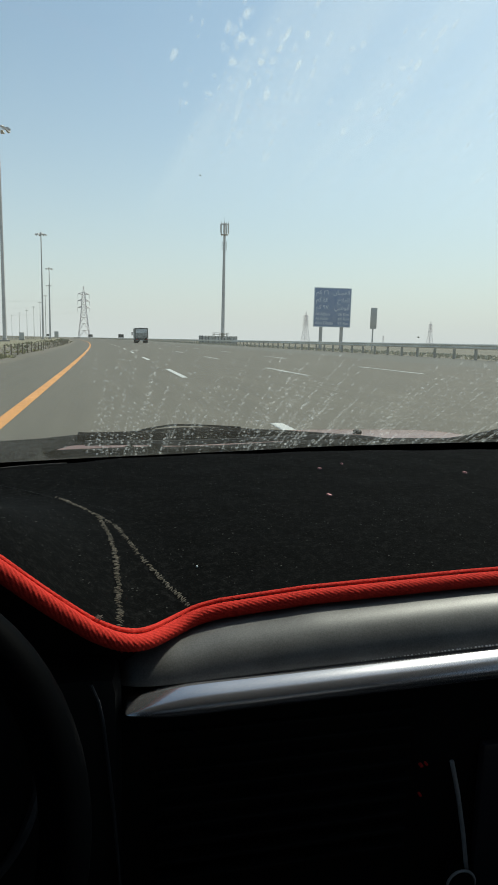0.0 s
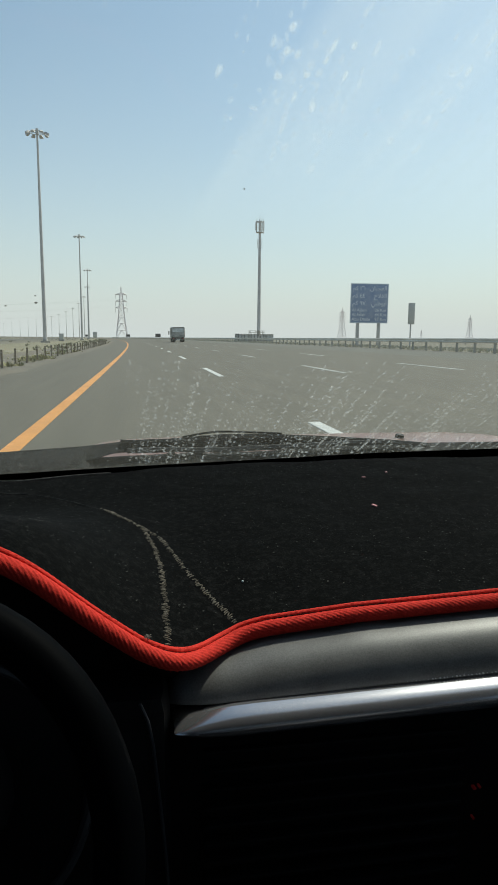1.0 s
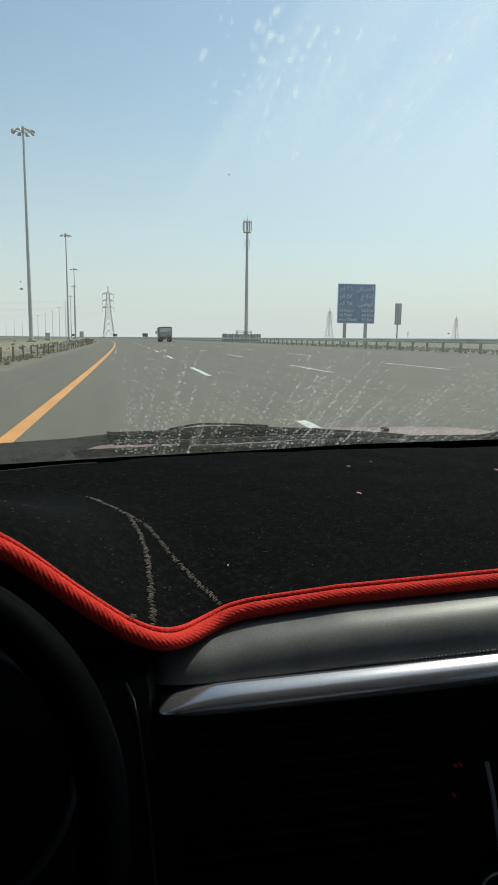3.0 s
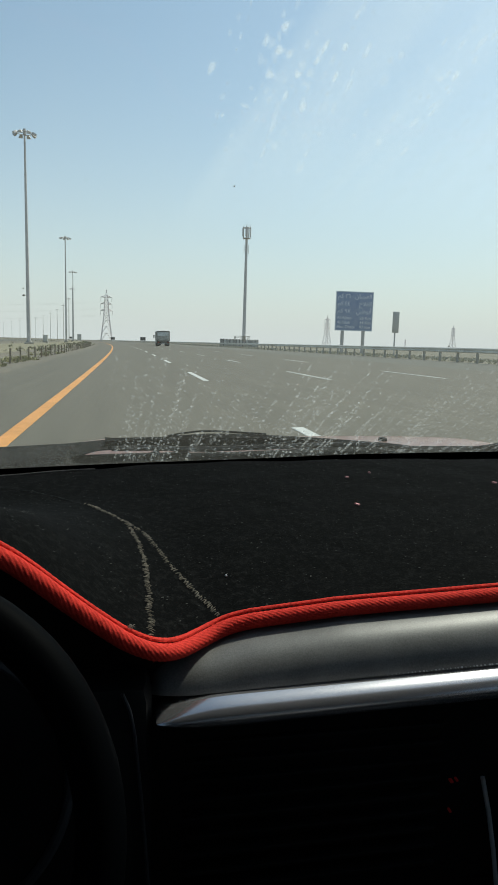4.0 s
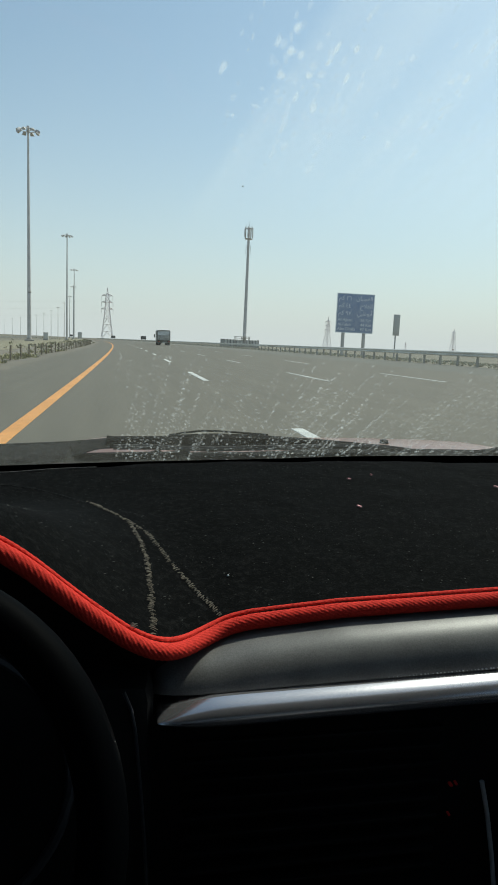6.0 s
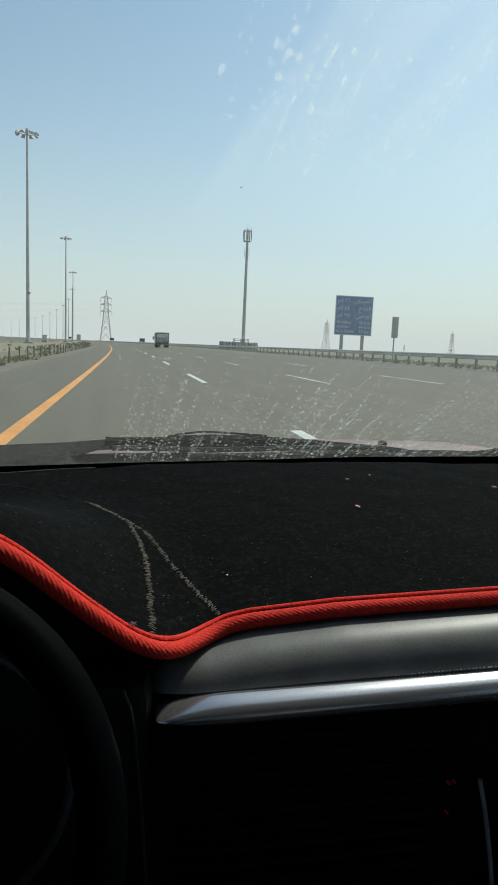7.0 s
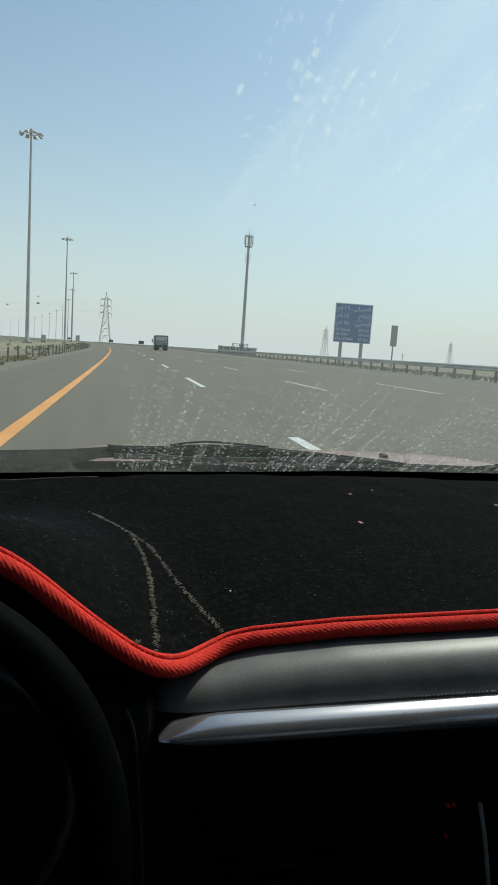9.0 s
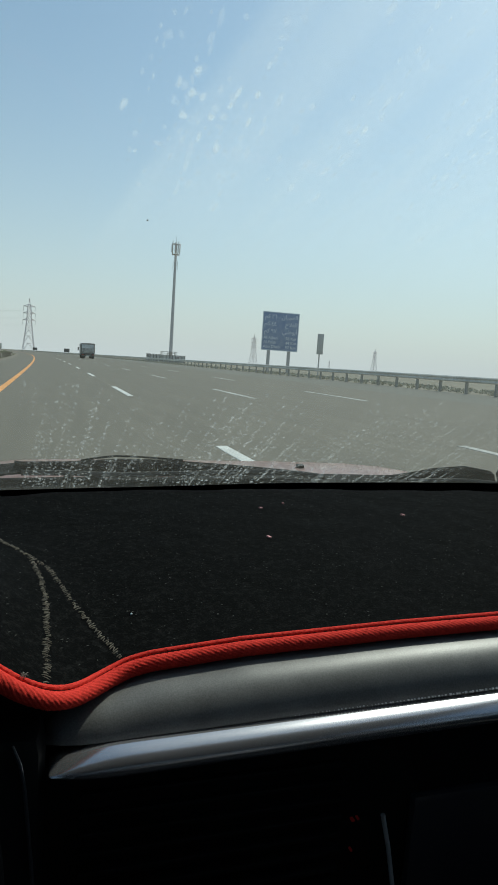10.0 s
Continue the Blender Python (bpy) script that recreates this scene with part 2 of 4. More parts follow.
# ---- the road and the land: a wide carriageway bending gently to the left, banked ----
BANK = 0.028


def bend(y):
    return -y * y / 8000.0 if y < 1500 else -281.25 - 0.375 * (y - 1500)


def land(s, y):
    """Height of the ground at s metres from the car's line, y metres ahead."""
    if s < -5.5:
        h = -0.16 + 0.28 * smooth((-5.5 - s) / 6.0) - 0.12 * smooth((-12 - s) / 30.0)
        h += 0.18 * smooth((y - 60) / 60.0) * smooth((-6 - s) / 3.0) * (1 - smooth((-11 - s) / 6.0))
        return h
    if s > 17.0:
        return 0.46 - 0.46 * smooth((s - 18.0) / 60.0)
    return BANK * s - 0.05


ROWS_Y = [-150, -60, -20, -5, 0, 5, 10, 15, 20, 25, 30, 40, 50, 60, 70, 80, 95, 110, 130, 150, 175, 200, 230, 260, 300, 350, 400, 460, 530, 600, 700, 800, 950, 1100, 1300, 1500, 1900, 2400, 3200, 4600]
COLS = [-4500, -1800, -700, -300, -150, -90, -60, -45, -36, -28, -22, -18, -15, -13, -11, -10, -9, -8, -7, -6.2, -5.5, -4.8, 0, 8, 16.8, 17.6, 19, 22, 28, 38, 55, 80, 140, 300, 700, 1800, 4500]


def sheet(cols, rows, height, mat, name, label, category="", kind="structure", lift=0.0):
    bm = bmesh.new()
    grid = [[bm.verts.new((s + bend(y), y, height(s, y) + lift)) for s in cols] for y in rows]
    for a, b in zip(grid, grid[1:]):
        for i in range(len(cols) - 1):
            bm.faces.new((a[i], a[i + 1], b[i + 1], b[i]))
    return tagged(link(name, bm, mat), label, category, "", kind)


sheet(COLS, ROWS_Y, land, SAND, "ground", "flat pale desert sand reaching the horizon", "ground")
banked = lambda s, y: BANK * s
sheet([-4.6, -3, -1.6, 0, 2, 6, 9, 13], ROWS_Y[:-3], banked, ASPHALT, "road", "grey asphalt motorway with several lanes", "road")
sheet([13, 15, 17.2], ROWS_Y[:-3], banked, VERGE, "road_shoulder", "dusty grey paved shoulder beside the guardrail", "road")
sheet([-44, -36, -29], ROWS_Y[2:-3], land, VERGE, "far_carriageway", "far grey carriageway across the median", "road", lift=0.08)

sheet([-17, -14, -11, -9.6, -8.4], ROWS_Y[2:-6], land, GRASSY, "verge_grass", "olive dry grass strip behind the wire fence", "ground", lift=0.03)
sheet([-8.4, -7.4, -6.4, -5.6], ROWS_Y[2:-6], land, DIRT, "verge_dirt", "bare sandy dirt under the wire fence", "ground", lift=0.02)

fine_y = [float(v) for v in np.concatenate([np.arange(-60, 60, 1.5), np.arange(60, 200, 5), np.arange(200, 700, 20)])]
bm = bmesh.new()
edge_rows = [[bm.verts.new((s + o * (0.28 * noise.noise((0, y * 0.35, 7)) + 0.14 * noise.noise((0, y * 1.4, 3))) + bend(y), y, h)) for s, o, h in ((-5.75, 0, -0.175), (-5.1, 0, -0.125), (-4.62, 0.6, BANK * -4.62 + 0.02), (-4.25, 1, BANK * -4.25 + 0.004))] for y in fine_y]
for a, b in zip(edge_rows, edge_rows[1:]):
    for i in range(3):
        bm.faces.new((a[i], a[i + 1], b[i + 1], b[i]))
tagged(link("road_edge", bm, DIRT), "sandy drifted edge of the asphalt", "road", "", "structure")
sheet([-1.45, -1.25], fine_y, banked, YELLOW, "yellow_edge_line", "solid yellow painted edge line on the asphalt", "road marking", lift=0.006)


def dash(s, y0, length, mat_):
    bm = bmesh.new()
    ys = [y0 + length * k / 4 for k in range(5)]
    rows = [[bm.verts.new((s + o + bend(y), y, BANK * (s + o) + h)) for o, h in ((-0.08, 0.0), (-0.075, 0.006), (0.075, 0.006), (0.08, 0.0))] for y in ys]
    for a, b in zip(rows, rows[1:]):
        for i in range(3):
            bm.faces.new((a[i], a[i + 1], b[i + 1], b[i]))
    return tagged(link("lane_dash", bm, mat_), "white painted lane dash on the asphalt", "road marking", "lane dashes", "structure")


for lane in (2.12, 5.68, 9.25):
    for i in range(30):
        dash(lane, 2.9 + 15.0 * (i - 3), 5.1, WHITE if lane < 5 else WORNWHITE)


# ---- guardrail along the right shoulder ----
def guardrail(s, y0, y1, side, label):
    rail = empty("guardrail", pose(s + bend(y0), y0, BANK * s), label, "guardrail")
    inv = Vector((s + bend(y0), y0, BANK * s))
    # W-shaped beam
    prof = [(0.0, 0.50), (-0.035, 0.54), (-0.035, 0.57), (0.0, 0.61), (0.0, 0.64), (-0.035, 0.68), (-0.035, 0.71), (0.0, 0.75), (0.02, 0.75), (0.02, 0.50)]
    ys = [y0 + (y1 - y0) * (k / 150) ** 1.6 for k in range(151)]
    rings = [[Vector((s + bend(y) + side * o, y, BANK * s + h)) - inv for o, h in prof] for y in ys]
    part("beam", loft(rings), RAILSTEEL, rail, "dusty grey corrugated steel beam")
    mesh = None
    rest = bmesh.new()
    for k in range(int((y1 - y0) / 2.0)):
        y = y0 + 0.5 + 2.0 * k
        at = Vector((s + bend(y) + side * 0.09, y, BANK * s)) - inv
        if k < 130:
            if mesh is None:
                bm = boxed(-0.06, 0.06, -0.05, 0.05, -0.15, 0.72, bevel=0.01)
                first = part("post", bm, POSTSTEEL, rail, smooth=False)
                mesh = first.data
                first.location = at
            else:
                ob = new("post", mesh)
                ob.parent = rail
                ob.location = at
        else:
            box(rest, at.x - 0.06, at.x + 0.06, at.y - 0.05, at.y + 0.05, at.z - 0.15, at.z + 0.72)
    if rest.verts:
        tagged(part("far_posts", rest, POSTSTEEL, rail), kind="stuff")
    else:
        rest.free()
    return rail


guardrail(17.3, 12.0, 620.0, 1, "long grey steel guardrail beside the motorway shoulder")


# ---- low post-and-wire fence on the left verge ----
def wire_fence(s, y0, n, gap):
    base = Vector((s + bend(y0), y0, land(s, y0)))
    fence = empty("wire_fence", Matrix.Translation(base), "low post and wire fence on the sandy verge", "fence")
    mesh = None
    tops = []
    for k in range(n):
        y = y0 + gap * k
        at = Vector((s + bend(y) + 0.05 * random.uniform(-1, 1), y, land(s, y))) - base
        tops.append(at)
        if mesh is None:
            bm = boxed(-0.043, 0.043, -0.04, 0.04, -0.2, 0.74, bevel=0.012)
            ob = part("post", bm, FENCEWOOD, fence, smooth=False)
            mesh = ob.data
        else:
            ob = new("post", mesh)
            ob.parent = fence
        ob.location = at
        ob.rotation_euler = (random.uniform(-0.04, 0.04), random.uniform(-0.05, 0.05), 0)
    for h in (0.34, 0.64):
        part("wire", tube([p + Vector((0.05, 0, h)) for p in tops], 0.004, 5), POSTSTEEL, fence)
    return fence


wire_fence(-5.55, 18.2, 40, 3.0)


# ---- high-mast lamps ----
def mast_lamp():
    lamp = empty("high_mast_lamp", pose(0, 0, 0), "tall tapered grey steel mast with a ring of floodlights", "street lamp", "masts along the verge")
    part("pole", rodded((0, 0, 0.4), (0, 0, 29.6), 0.30, 0.13, 14), GALV, lamp)
    base = bmesh.new()
    box(base, -0.65, 0.65, -0.65, 0.65, -0.3, 0.25, bevel=0.05)
    rod(base, (0, 0, 0.2), (0, 0, 0.5), 0.45, 0.34, 14)
    part("base", base, CONCRETE, lamp, "grey concrete footing")
    ring = bmesh.new()
    pts = [(1.05 * math.cos(a), 1.05 * math.sin(a), 29.35) for a in (2 * math.pi * k / 20 for k in range(20))]
    for a, b in zip(pts, pts[1:] + pts[:1]):
        rod(ring, a, b, 0.06, n=6)
    for k in range(4):
        a = math.pi / 2 * k
        rod(ring, (0, 0, 29.35), (1.05 * math.cos(a), 1.05 * math.sin(a), 29.35), 0.05, n=6)
    rod(ring, (0, 0, 29.1), (0, 0, 29.9), 0.24, 0.2, 10)
    part("ring", ring, GALV, lamp)
    mesh = None
    for k in range(8):
        a = 2 * math.pi * (k + 0.4) / 8
        m = pose(1.35 * math.cos(a), 1.35 * math.sin(a), 29.28, 0, 0, math.degrees(a)) @ pose(0, 0, 0, 0, 28, 0)
        if mesh is None:
            sec = [(-0.28, 0.10, 0.02), (-0.16, 0.19, 0.12), (0.1, 0.27, 0.17), (0.34, 0.30, 0.13)]
            rings = [[(x, w * c, -0.02 + h * d) for c, d in ((-1, -1), (-0.6, 0.9), (0.6, 0.9), (1, -1))] for x, w, h in sec]
            ob = part("floodlight", loft(rings), GALV, lamp, smooth=False)
            mesh = ob.data
        else:
            ob = new("floodlight", mesh)
            ob.parent = lamp
        ob.matrix_local = m
    return lamp


first_lamp = mast_lamp()
LAMP_Y = [101.0 + 97.0 * k for k in range(22)]
first_lamp.matrix_world = pose(-13.4 + bend(LAMP_Y[0]), LAMP_Y[0], land(-13.4, LAMP_Y[0]), 0, 0, 12)
for k, y in enumerate(LAMP_Y[1:]):
    copy_thing(first_lamp, pose(-13.4 + bend(y), y, land(-13.4, y), 0, 0, 37 * k))


# ---- lattice pylons and their cables ----
def pylon(x, y, turn, tall=54.0):
    tower = empty("pylon", pose(x, y, 0, 0, 0, turn), "tall lattice steel electricity pylon with three crossarms", "pylon", "pylons in the desert")
    k = tall / 54.0
    half = lambda z: lerp(z, [0, 22, 32, 46, 48.5, 54], [5.9, 3.3, 2.4, 1.5, 0.7, 0.22])
    levels = [0, 8.5, 16, 22, 27, 32, 35.5, 39, 42.5, 46, 48.5]
    corner = lambda z, i: Vector(((1, 1, -1, -1)[i] * half(z) * k, (1, -1, -1, 1)[i] * half(z) * k, z * k))
    for i in range(4):
        leg = bmesh.new()
        for a, b in zip(levels, levels[1:]):
            rod(leg, corner(a, i), corner(b, i), 0.27, n=4)
        part("leg", leg, LATTICE, tower, smooth=False)
    bracing = bmesh.new()
    for a, b in zip(levels, levels[1:]):
        for i in range(4):
            j = (i + 1) % 4
            if b <= 22:
                mid = (corner(b, i) + corner(b, j)) / 2
                rod(bracing, corner(a, i), mid, 0.17, n=4)
                rod(bracing, corner(a, j), mid, 0.17, n=4)
            else:
                rod(bracing, corner(a, i), corner(b, j), 0.13, n=4)
                rod(bracing, corner(a, j), corner(b, i), 0.13, n=4)
            rod(bracing, corner(b, i), corner(b, j), 0.14, n=4)
    part("bracing", bracing, LATTICE, tower, smooth=False)
    peak = bmesh.new()
    for i in range(4):
        rod(peak, corner(48.5, i), corner(54, i), 0.16, n=4)
    rod(peak, (0, 0, 50 * k), (0, 0, 54.6 * k), 0.28, 0.1, n=5)
    part("peak", peak, LATTICE, tower, smooth=False)
    for z, reach in ((32, 6.2), (39, 6.0), (46, 5.8)):
        arm = bmesh.new()
        for sx in (-1, 1):
            tip = Vector((sx * reach * k, 0, (z + 0.2) * k))
            for sy in (-1, 1):
                rod(arm, (sx * half(z) * k, sy * half(z) * k, z * k), tip, 0.36, n=4)
                rod(arm, (sx * half(z) * k, sy * half(z) * k, (z + 1.7) * k), tip, 0.26, n=4)
        arm = part("crossarm", arm, LATTICE, tower, smooth=False)
        for sx in (-1, 1):
            string = bmesh.new()
            for q in range(9):
                rod(string, (sx * reach * k, 0, (z - 0.1 - 0.5 * q) * k), (sx * reach * k, 0, (z - 0.5 - 0.5 * q) * k), 0.30, 0.16, n=6)
            part("insulator", string, LATTICE, arm, "hanging insulator string")
    return tower


PYLONS = [(-25.0, 720.0, 8, 54), (336.0, 1100.0, 18, 55), (650.0, 1250.0, 22, 52), (1313.0, 3000.0, 24, 50), (-440.0, 660.0, 8, 52)]
for x, y, turn, tall in PYLONS:
    pylon(x, y, turn, tall)
cables = empty("power_cables", pose(-25, 720, 30), "thin sagging power cables between the pylons", "cable")
for z, reach in ((27.4, 5.6), (34.4, 5.4), (41.4, 5.2)):
    for sx in (-1, 1):
        a, b = Vector((sx * reach * 0.99, sx * reach * 0.14, z - 30)), Vector((-415 + sx * reach * 0.95, -60 + sx * reach * 0.13, z * 52 / 54 - 30))
        pts = [a.lerp(b, t / 16) - Vector((0, 0, 40 * (t / 16) * (1 - t / 16))) for t in range(17)]
        part("cable", tube(pts, 0.026, 4), GALV, cables)


# ---- blue direction sign and the smaller boards ----
def letters(text, size, x, z, parent, align="LEFT", name="lettering"):
    cu = bpy.data.curves.new(name, "FONT")
    cu.body, cu.size, cu.align_x, cu.extrude, cu.offset = text, size, align, 0.006, 0.004
    tmp = new(name, cu)
    me = bpy.data.meshes.new_from_object(tmp.evaluated_get(bpy.context.evaluated_depsgraph_get()))
    bpy.data.objects.remove(tmp)
    me.materials.clear()
    me.materials.append(SIGNWHITE)
    ob = new(name, me)
    ob.parent = parent
    ob.matrix_local = pose(x, -0.075, z, 90, 0, 0)
    return ob


def direction_sign(x, y, ground, turn):
    sign = empty("direction_sign", pose(x, y, ground, 0, 0, turn), "faded blue road sign with white Arabic and English lettering", "road sign")
    low = 2.5
    panel = part("panel", boxed(-2.05, 2.05, -0.06, 0.06, low, low + 4.15, bevel=0.02), SIGNBLUE, sign)
    frame_bm = bmesh.new()
    for a in ((-2.05, 2.05, low, low + 0.07), (-2.05, 2.05, low + 4.08, low + 4.15)):
        box(frame_bm, a[0], a[1], -0.072, -0.058, a[2], a[3])
    for a in (-2.05, 1.98):
        box(frame_bm, a, a + 0.07, -0.072, -0.058, low + 0.07, low + 4.08)
    part("border", frame_bm, SIGNWHITE, panel)
    for px in (-1.15, 1.15):
        part("post", boxed(px - 0.17, px + 0.17, 0.07, 0.27, -0.4, low + 3.9, bevel=0.02), GALV, sign, "grey steel post")
    km = "\uFEE2\uFEDB "
    arabic = ((km + "\u0662\u0666", "\uFEE5\uFE8E\uFE92\uFEA0\uFECC\uFEDF\uFE8D"), (km + "\u0664\u0664", "\uFEA1\uFEFC\uFED4\uFEDF\uFE8D"), (km + "\u0669\u0667", "\uFEF2\uFE92\uFEC7\uFEEE\uFE91\uFE83"))
    for i, (dist, place) in enumerate(arabic):
        z = low + 3.45 - 0.78 * i
        letters(dist, 0.62, -1.85, z, panel)
        letters(place, 0.62, 1.88, z, panel, "RIGHT")
    for i, (place, dist) in enumerate((("Al Ajban", "26 Km"), ("Al Falah", "44 Km"), ("Abu Dhabi", "97 Km"))):
        z = low + 1.22 - 0.48 * i
        letters(place, 0.46, -1.88, z, panel)
        letters(dist, 0.46, 1.85, z, panel, "RIGHT")
    return sign


direction_sign(23.7, 68.0, 0.36, -4)


def small_board(x, y, z, w, h, low, label, legs=1, mat=SIGNBACK):
    sign = empty("sign_board", pose(x, y, z), label, "road sign")
    part("panel", boxed(-w / 2, w / 2, -0.03, 0.03, low, low + h, bevel=0.01), mat, sign)
    for k in range(legs):
        px = 0 if legs == 1 else (-w / 3, w / 3)[k]
        part("post", rodded((px, 0.07, -0.3), (px, 0.07, low + h * 0.9), 0.07, n=8), GALV, sign)
    return sign


small_board(23.9, 57.0, 0.38, 0.62, 1.9, 2.15, "narrow grey marker board on a single post", 1, CABINET)
small_board(19.8 + bend(330), 330, 0.4, 2.6, 1.7, 1.0, "dark board on two posts beside the guardrail", 2)
small_board(-10.5 + bend(300), 300, 0.2, 0.9, 1.8, 0.9, "small dark board on a post at the verge")
small_board(20.5 + bend(520), 520, 0.4, 3.2, 1.9, 1.2, "dark board on two posts beside the guardrail", 2)
small_board(-9.0 + bend(560), 560, 0.3, 2.2, 1.6, 1.2, "small dark board on a post at the verge")


def cabinet(x, y, z):
    thing = empty("roadside_cabinet", pose(x, y, z), "pale roadside cabinet on a concrete plinth", "cabinet")
    part("plinth", boxed(-0.6, 0.6, -0.45, 0.45, -0.2, 0.25, bevel=0.03), CONCRETE, thing)
    part("body", boxed(-0.5, 0.5, -0.35, 0.35, 0.25, 1.6, bevel=0.03), CABINET, thing)
    part("roof", boxed(-0.56, 0.56, -0.41, 0.41, 1.6, 1.68, bevel=0.02), CABINET, thing)
    part("door", boxed(-0.44, 0.44, -0.375, -0.352, 0.32, 1.54, bevel=0.008), CABINET, thing)


small_board(-10.8 + bend(262), 262, 0.2, 1.5, 2.2, 0.7, "pale board on two posts at the verge", 2, CABINET)
cabinet(-15.5 + bend(150), 150, land(-15.5, 150))


# ---- telephone mast with its fenced compound ----
def phone_mast(x, y, z):
    mast = empty("telephone_mast", pose(x, y, z), "tall grey monopole mast with a crown of antennas", "mast")
    part("pole", rodded((0, 0, -0.3), (0, 0, 37.5), 0.62, 0.36, 20), GALV, mast)
    part("flange", rodded((0, 0, 0), (0, 0, 0.5), 0.85, 0.8, 20), CONCRETE, mast)
    for zz in (34.4, 37.6):
        ring = bmesh.new()
        pts = [(1.2 * math.cos(a), 1.2 * math.sin(a), zz) for a in (2 * math.pi * k / 18 for k in range(18))]
        for a, b in zip(pts, pts[1:] + pts[:1]):
            rod(ring, a, b, 0.09, n=6)
        for k in range(6):
            a = math.pi / 3 * k
            rod(ring, (0, 0, zz), (1.2 * math.cos(a), 1.2 * math.sin(a), zz), 0.07, n=6)
        if zz < 35:
            bmesh.ops.create_cone(ring, cap_ends=True, segments=18, radius1=1.15, radius2=1.2, depth=0.12, matrix=pose(0, 0, zz - 0.05))
        part("ring", ring, GALV, mast)
    for k in range(9):
        a = 2 * math.pi * (k + 0.3) / 9
        ant = boxed(-0.08, 0.08, -0.15, 0.15, -1.3 - 0.3 * (k % 2), 1.2, bevel=0.03)
        rod(ant, (-0.16, 0, -2.1), (-0.16, 0, 2.0), 0.05, n=6)
        ob = part("antenna", ant, CABINET if k % 2 else GALV, mast)
        ob.matrix_local = pose(1.38 * math.cos(a), 1.38 * math.sin(a), 36.1 + 0.25 * (k % 3), 0, 0, math.degrees(a))
    part("lightning_rod", rodded((0, 0, 37.9), (0, 0, 40.0), 0.09, 0.03, 6), GALV, mast)
    part("lamp_box", boxed(-0.26, 0.26, -0.26, 0.26, 37.5, 37.95, bevel=0.05), GALV, mast)
    for sx in (-1, 1):
        part("feeder_bracket", rodded((sx * 0.7, 0, 29.6), (sx * 0.7, 0, 32.4), 0.07, n=6), GALV, mast)
        part("bracket_arm", rodded((0, 0, 31), (sx * 0.7, 0, 31), 0.05, n=6), GALV, mast)

    yard = empty("fenced_compound", pose(x - 1.6, y, z), "fenced equipment compound with dark posts and pale sheet panels", "enclosure")
    w, d = 5.6, 4.2
    nx, ny = 11, 8
    spots = [(-w + 2 * w * k / nx, sy * d, 0) for sy in (-1, 1) for k in range(nx + 1)] + [(sx * w, -d + 2 * d * k / ny, 90) for sx in (-1, 1) for k in range(1, ny)]
    post_mesh = None
    for px, py, turn in spots:
        if post_mesh is None:
            ob = part("fence_post", boxed(-0.07, 0.07, -0.05, 0.05, -0.3, 2.45, bevel=0.012), SIGNBACK, yard, smooth=False)
            post_mesh = ob.data
        else:
            ob = new("fence_post", post_mesh)
            ob.parent = yard
        ob.matrix_local = pose(px, py, 0, 0, 0, turn)
    panel_mesh, bar_mesh = None, None
    bays = [(-w + 2 * w * (k + 0.5) / nx, sy * d, 0, w / nx) for sy in (-1, 1) for k in range(nx)] + [(sx * w, -d + 2 * d * (k + 0.5) / ny, 90, d / ny) for sx in (-1, 1) for k in range(ny)]
    for n, (px, py, turn, _) in enumerate(bays):
        if n % 5 in (1, 3) and n < nx:
            for k in range(3):
                if bar_mesh is None:
                    ob = part("paling", boxed(-0.03, 0.03, -0.02, 0.02, 0.1, 2.3, bevel=0.008), POSTSTEEL, yard, smooth=False)
                    bar_mesh = ob.data
                else:
                    ob = new("paling", bar_mesh)
                    ob.parent = yard
                ob.matrix_local = pose(px + (k - 1) * 0.24, py, 0, 0, 0, turn)
            continue
        if panel_mesh is None:
            bm = bmesh.new()
            for k in range(8):
                box(bm, -0.44 + 0.11 * k, -0.33 + 0.11 * k, -0.02 + 0.012 * (k % 2), 0.012 * (k % 2), 0.15, 2.2)
            ob = part("sheet_panel", bm, CABINET, yard, "pale ribbed metal sheet", False)
            panel_mesh = ob.data
        else:
            ob = new("sheet_panel", panel_mesh)
            ob.parent = yard
        ob.matrix_local = pose(px, py, 0, 0, 0, turn)
    for zz in (0.3, 2.28):
        for sy in (-d, d):
            part("rail", boxed(-w, w, sy - 0.09, sy - 0.053, zz, zz + 0.08), POSTSTEEL, yard)
        for sx in (-w, w):
            part("rail", boxed(sx + 0.053, sx + 0.09, -d, d, zz, zz + 0.08), POSTSTEEL, yard)
    canopy = empty("equipment_canopy", pose(x - 1.0, y - 1.6, z), "open steel canopy over telephone equipment", "canopy")
    part("roof", boxed(-2.6, 2.6, -1.4, 1.4, 3.35, 3.47, bevel=0.03), GALV, canopy)
    for py in (-1.15, 1.15):
        part("beam", boxed(-2.3, 2.3, py - 0.05, py + 0.05, 2.86, 2.96, bevel=0.01), POSTSTEEL, canopy)
    for px in (-2.25, 0.0, 2.25):
        for py in (-1.15, 1.15):
            part("post", boxed(px - 0.08, px + 0.08, py - 0.08, py + 0.08, -0.2, 3.35, bevel=0.01), POSTSTEEL, canopy)
    for px in (-1.1, 0.3, 1.3):
        eq = empty("equipment_cabinet", pose(x - 1.0 + px, y - 1.6, z), "grey telephone equipment cabinet under the canopy", "cabinet", "equipment cabinets")
        part("body", boxed(-0.4, 0.4, -0.4, 0.4, 0, 1.9 - 0.2 * (px > 0), bevel=0.03), GALV, eq)
        part("door", boxed(-0.34, 0.34, -0.425, -0.403, 0.1, 1.6, bevel=0.008), CABINET, eq)


phone_mast(36.6, 212.0, 0.2)


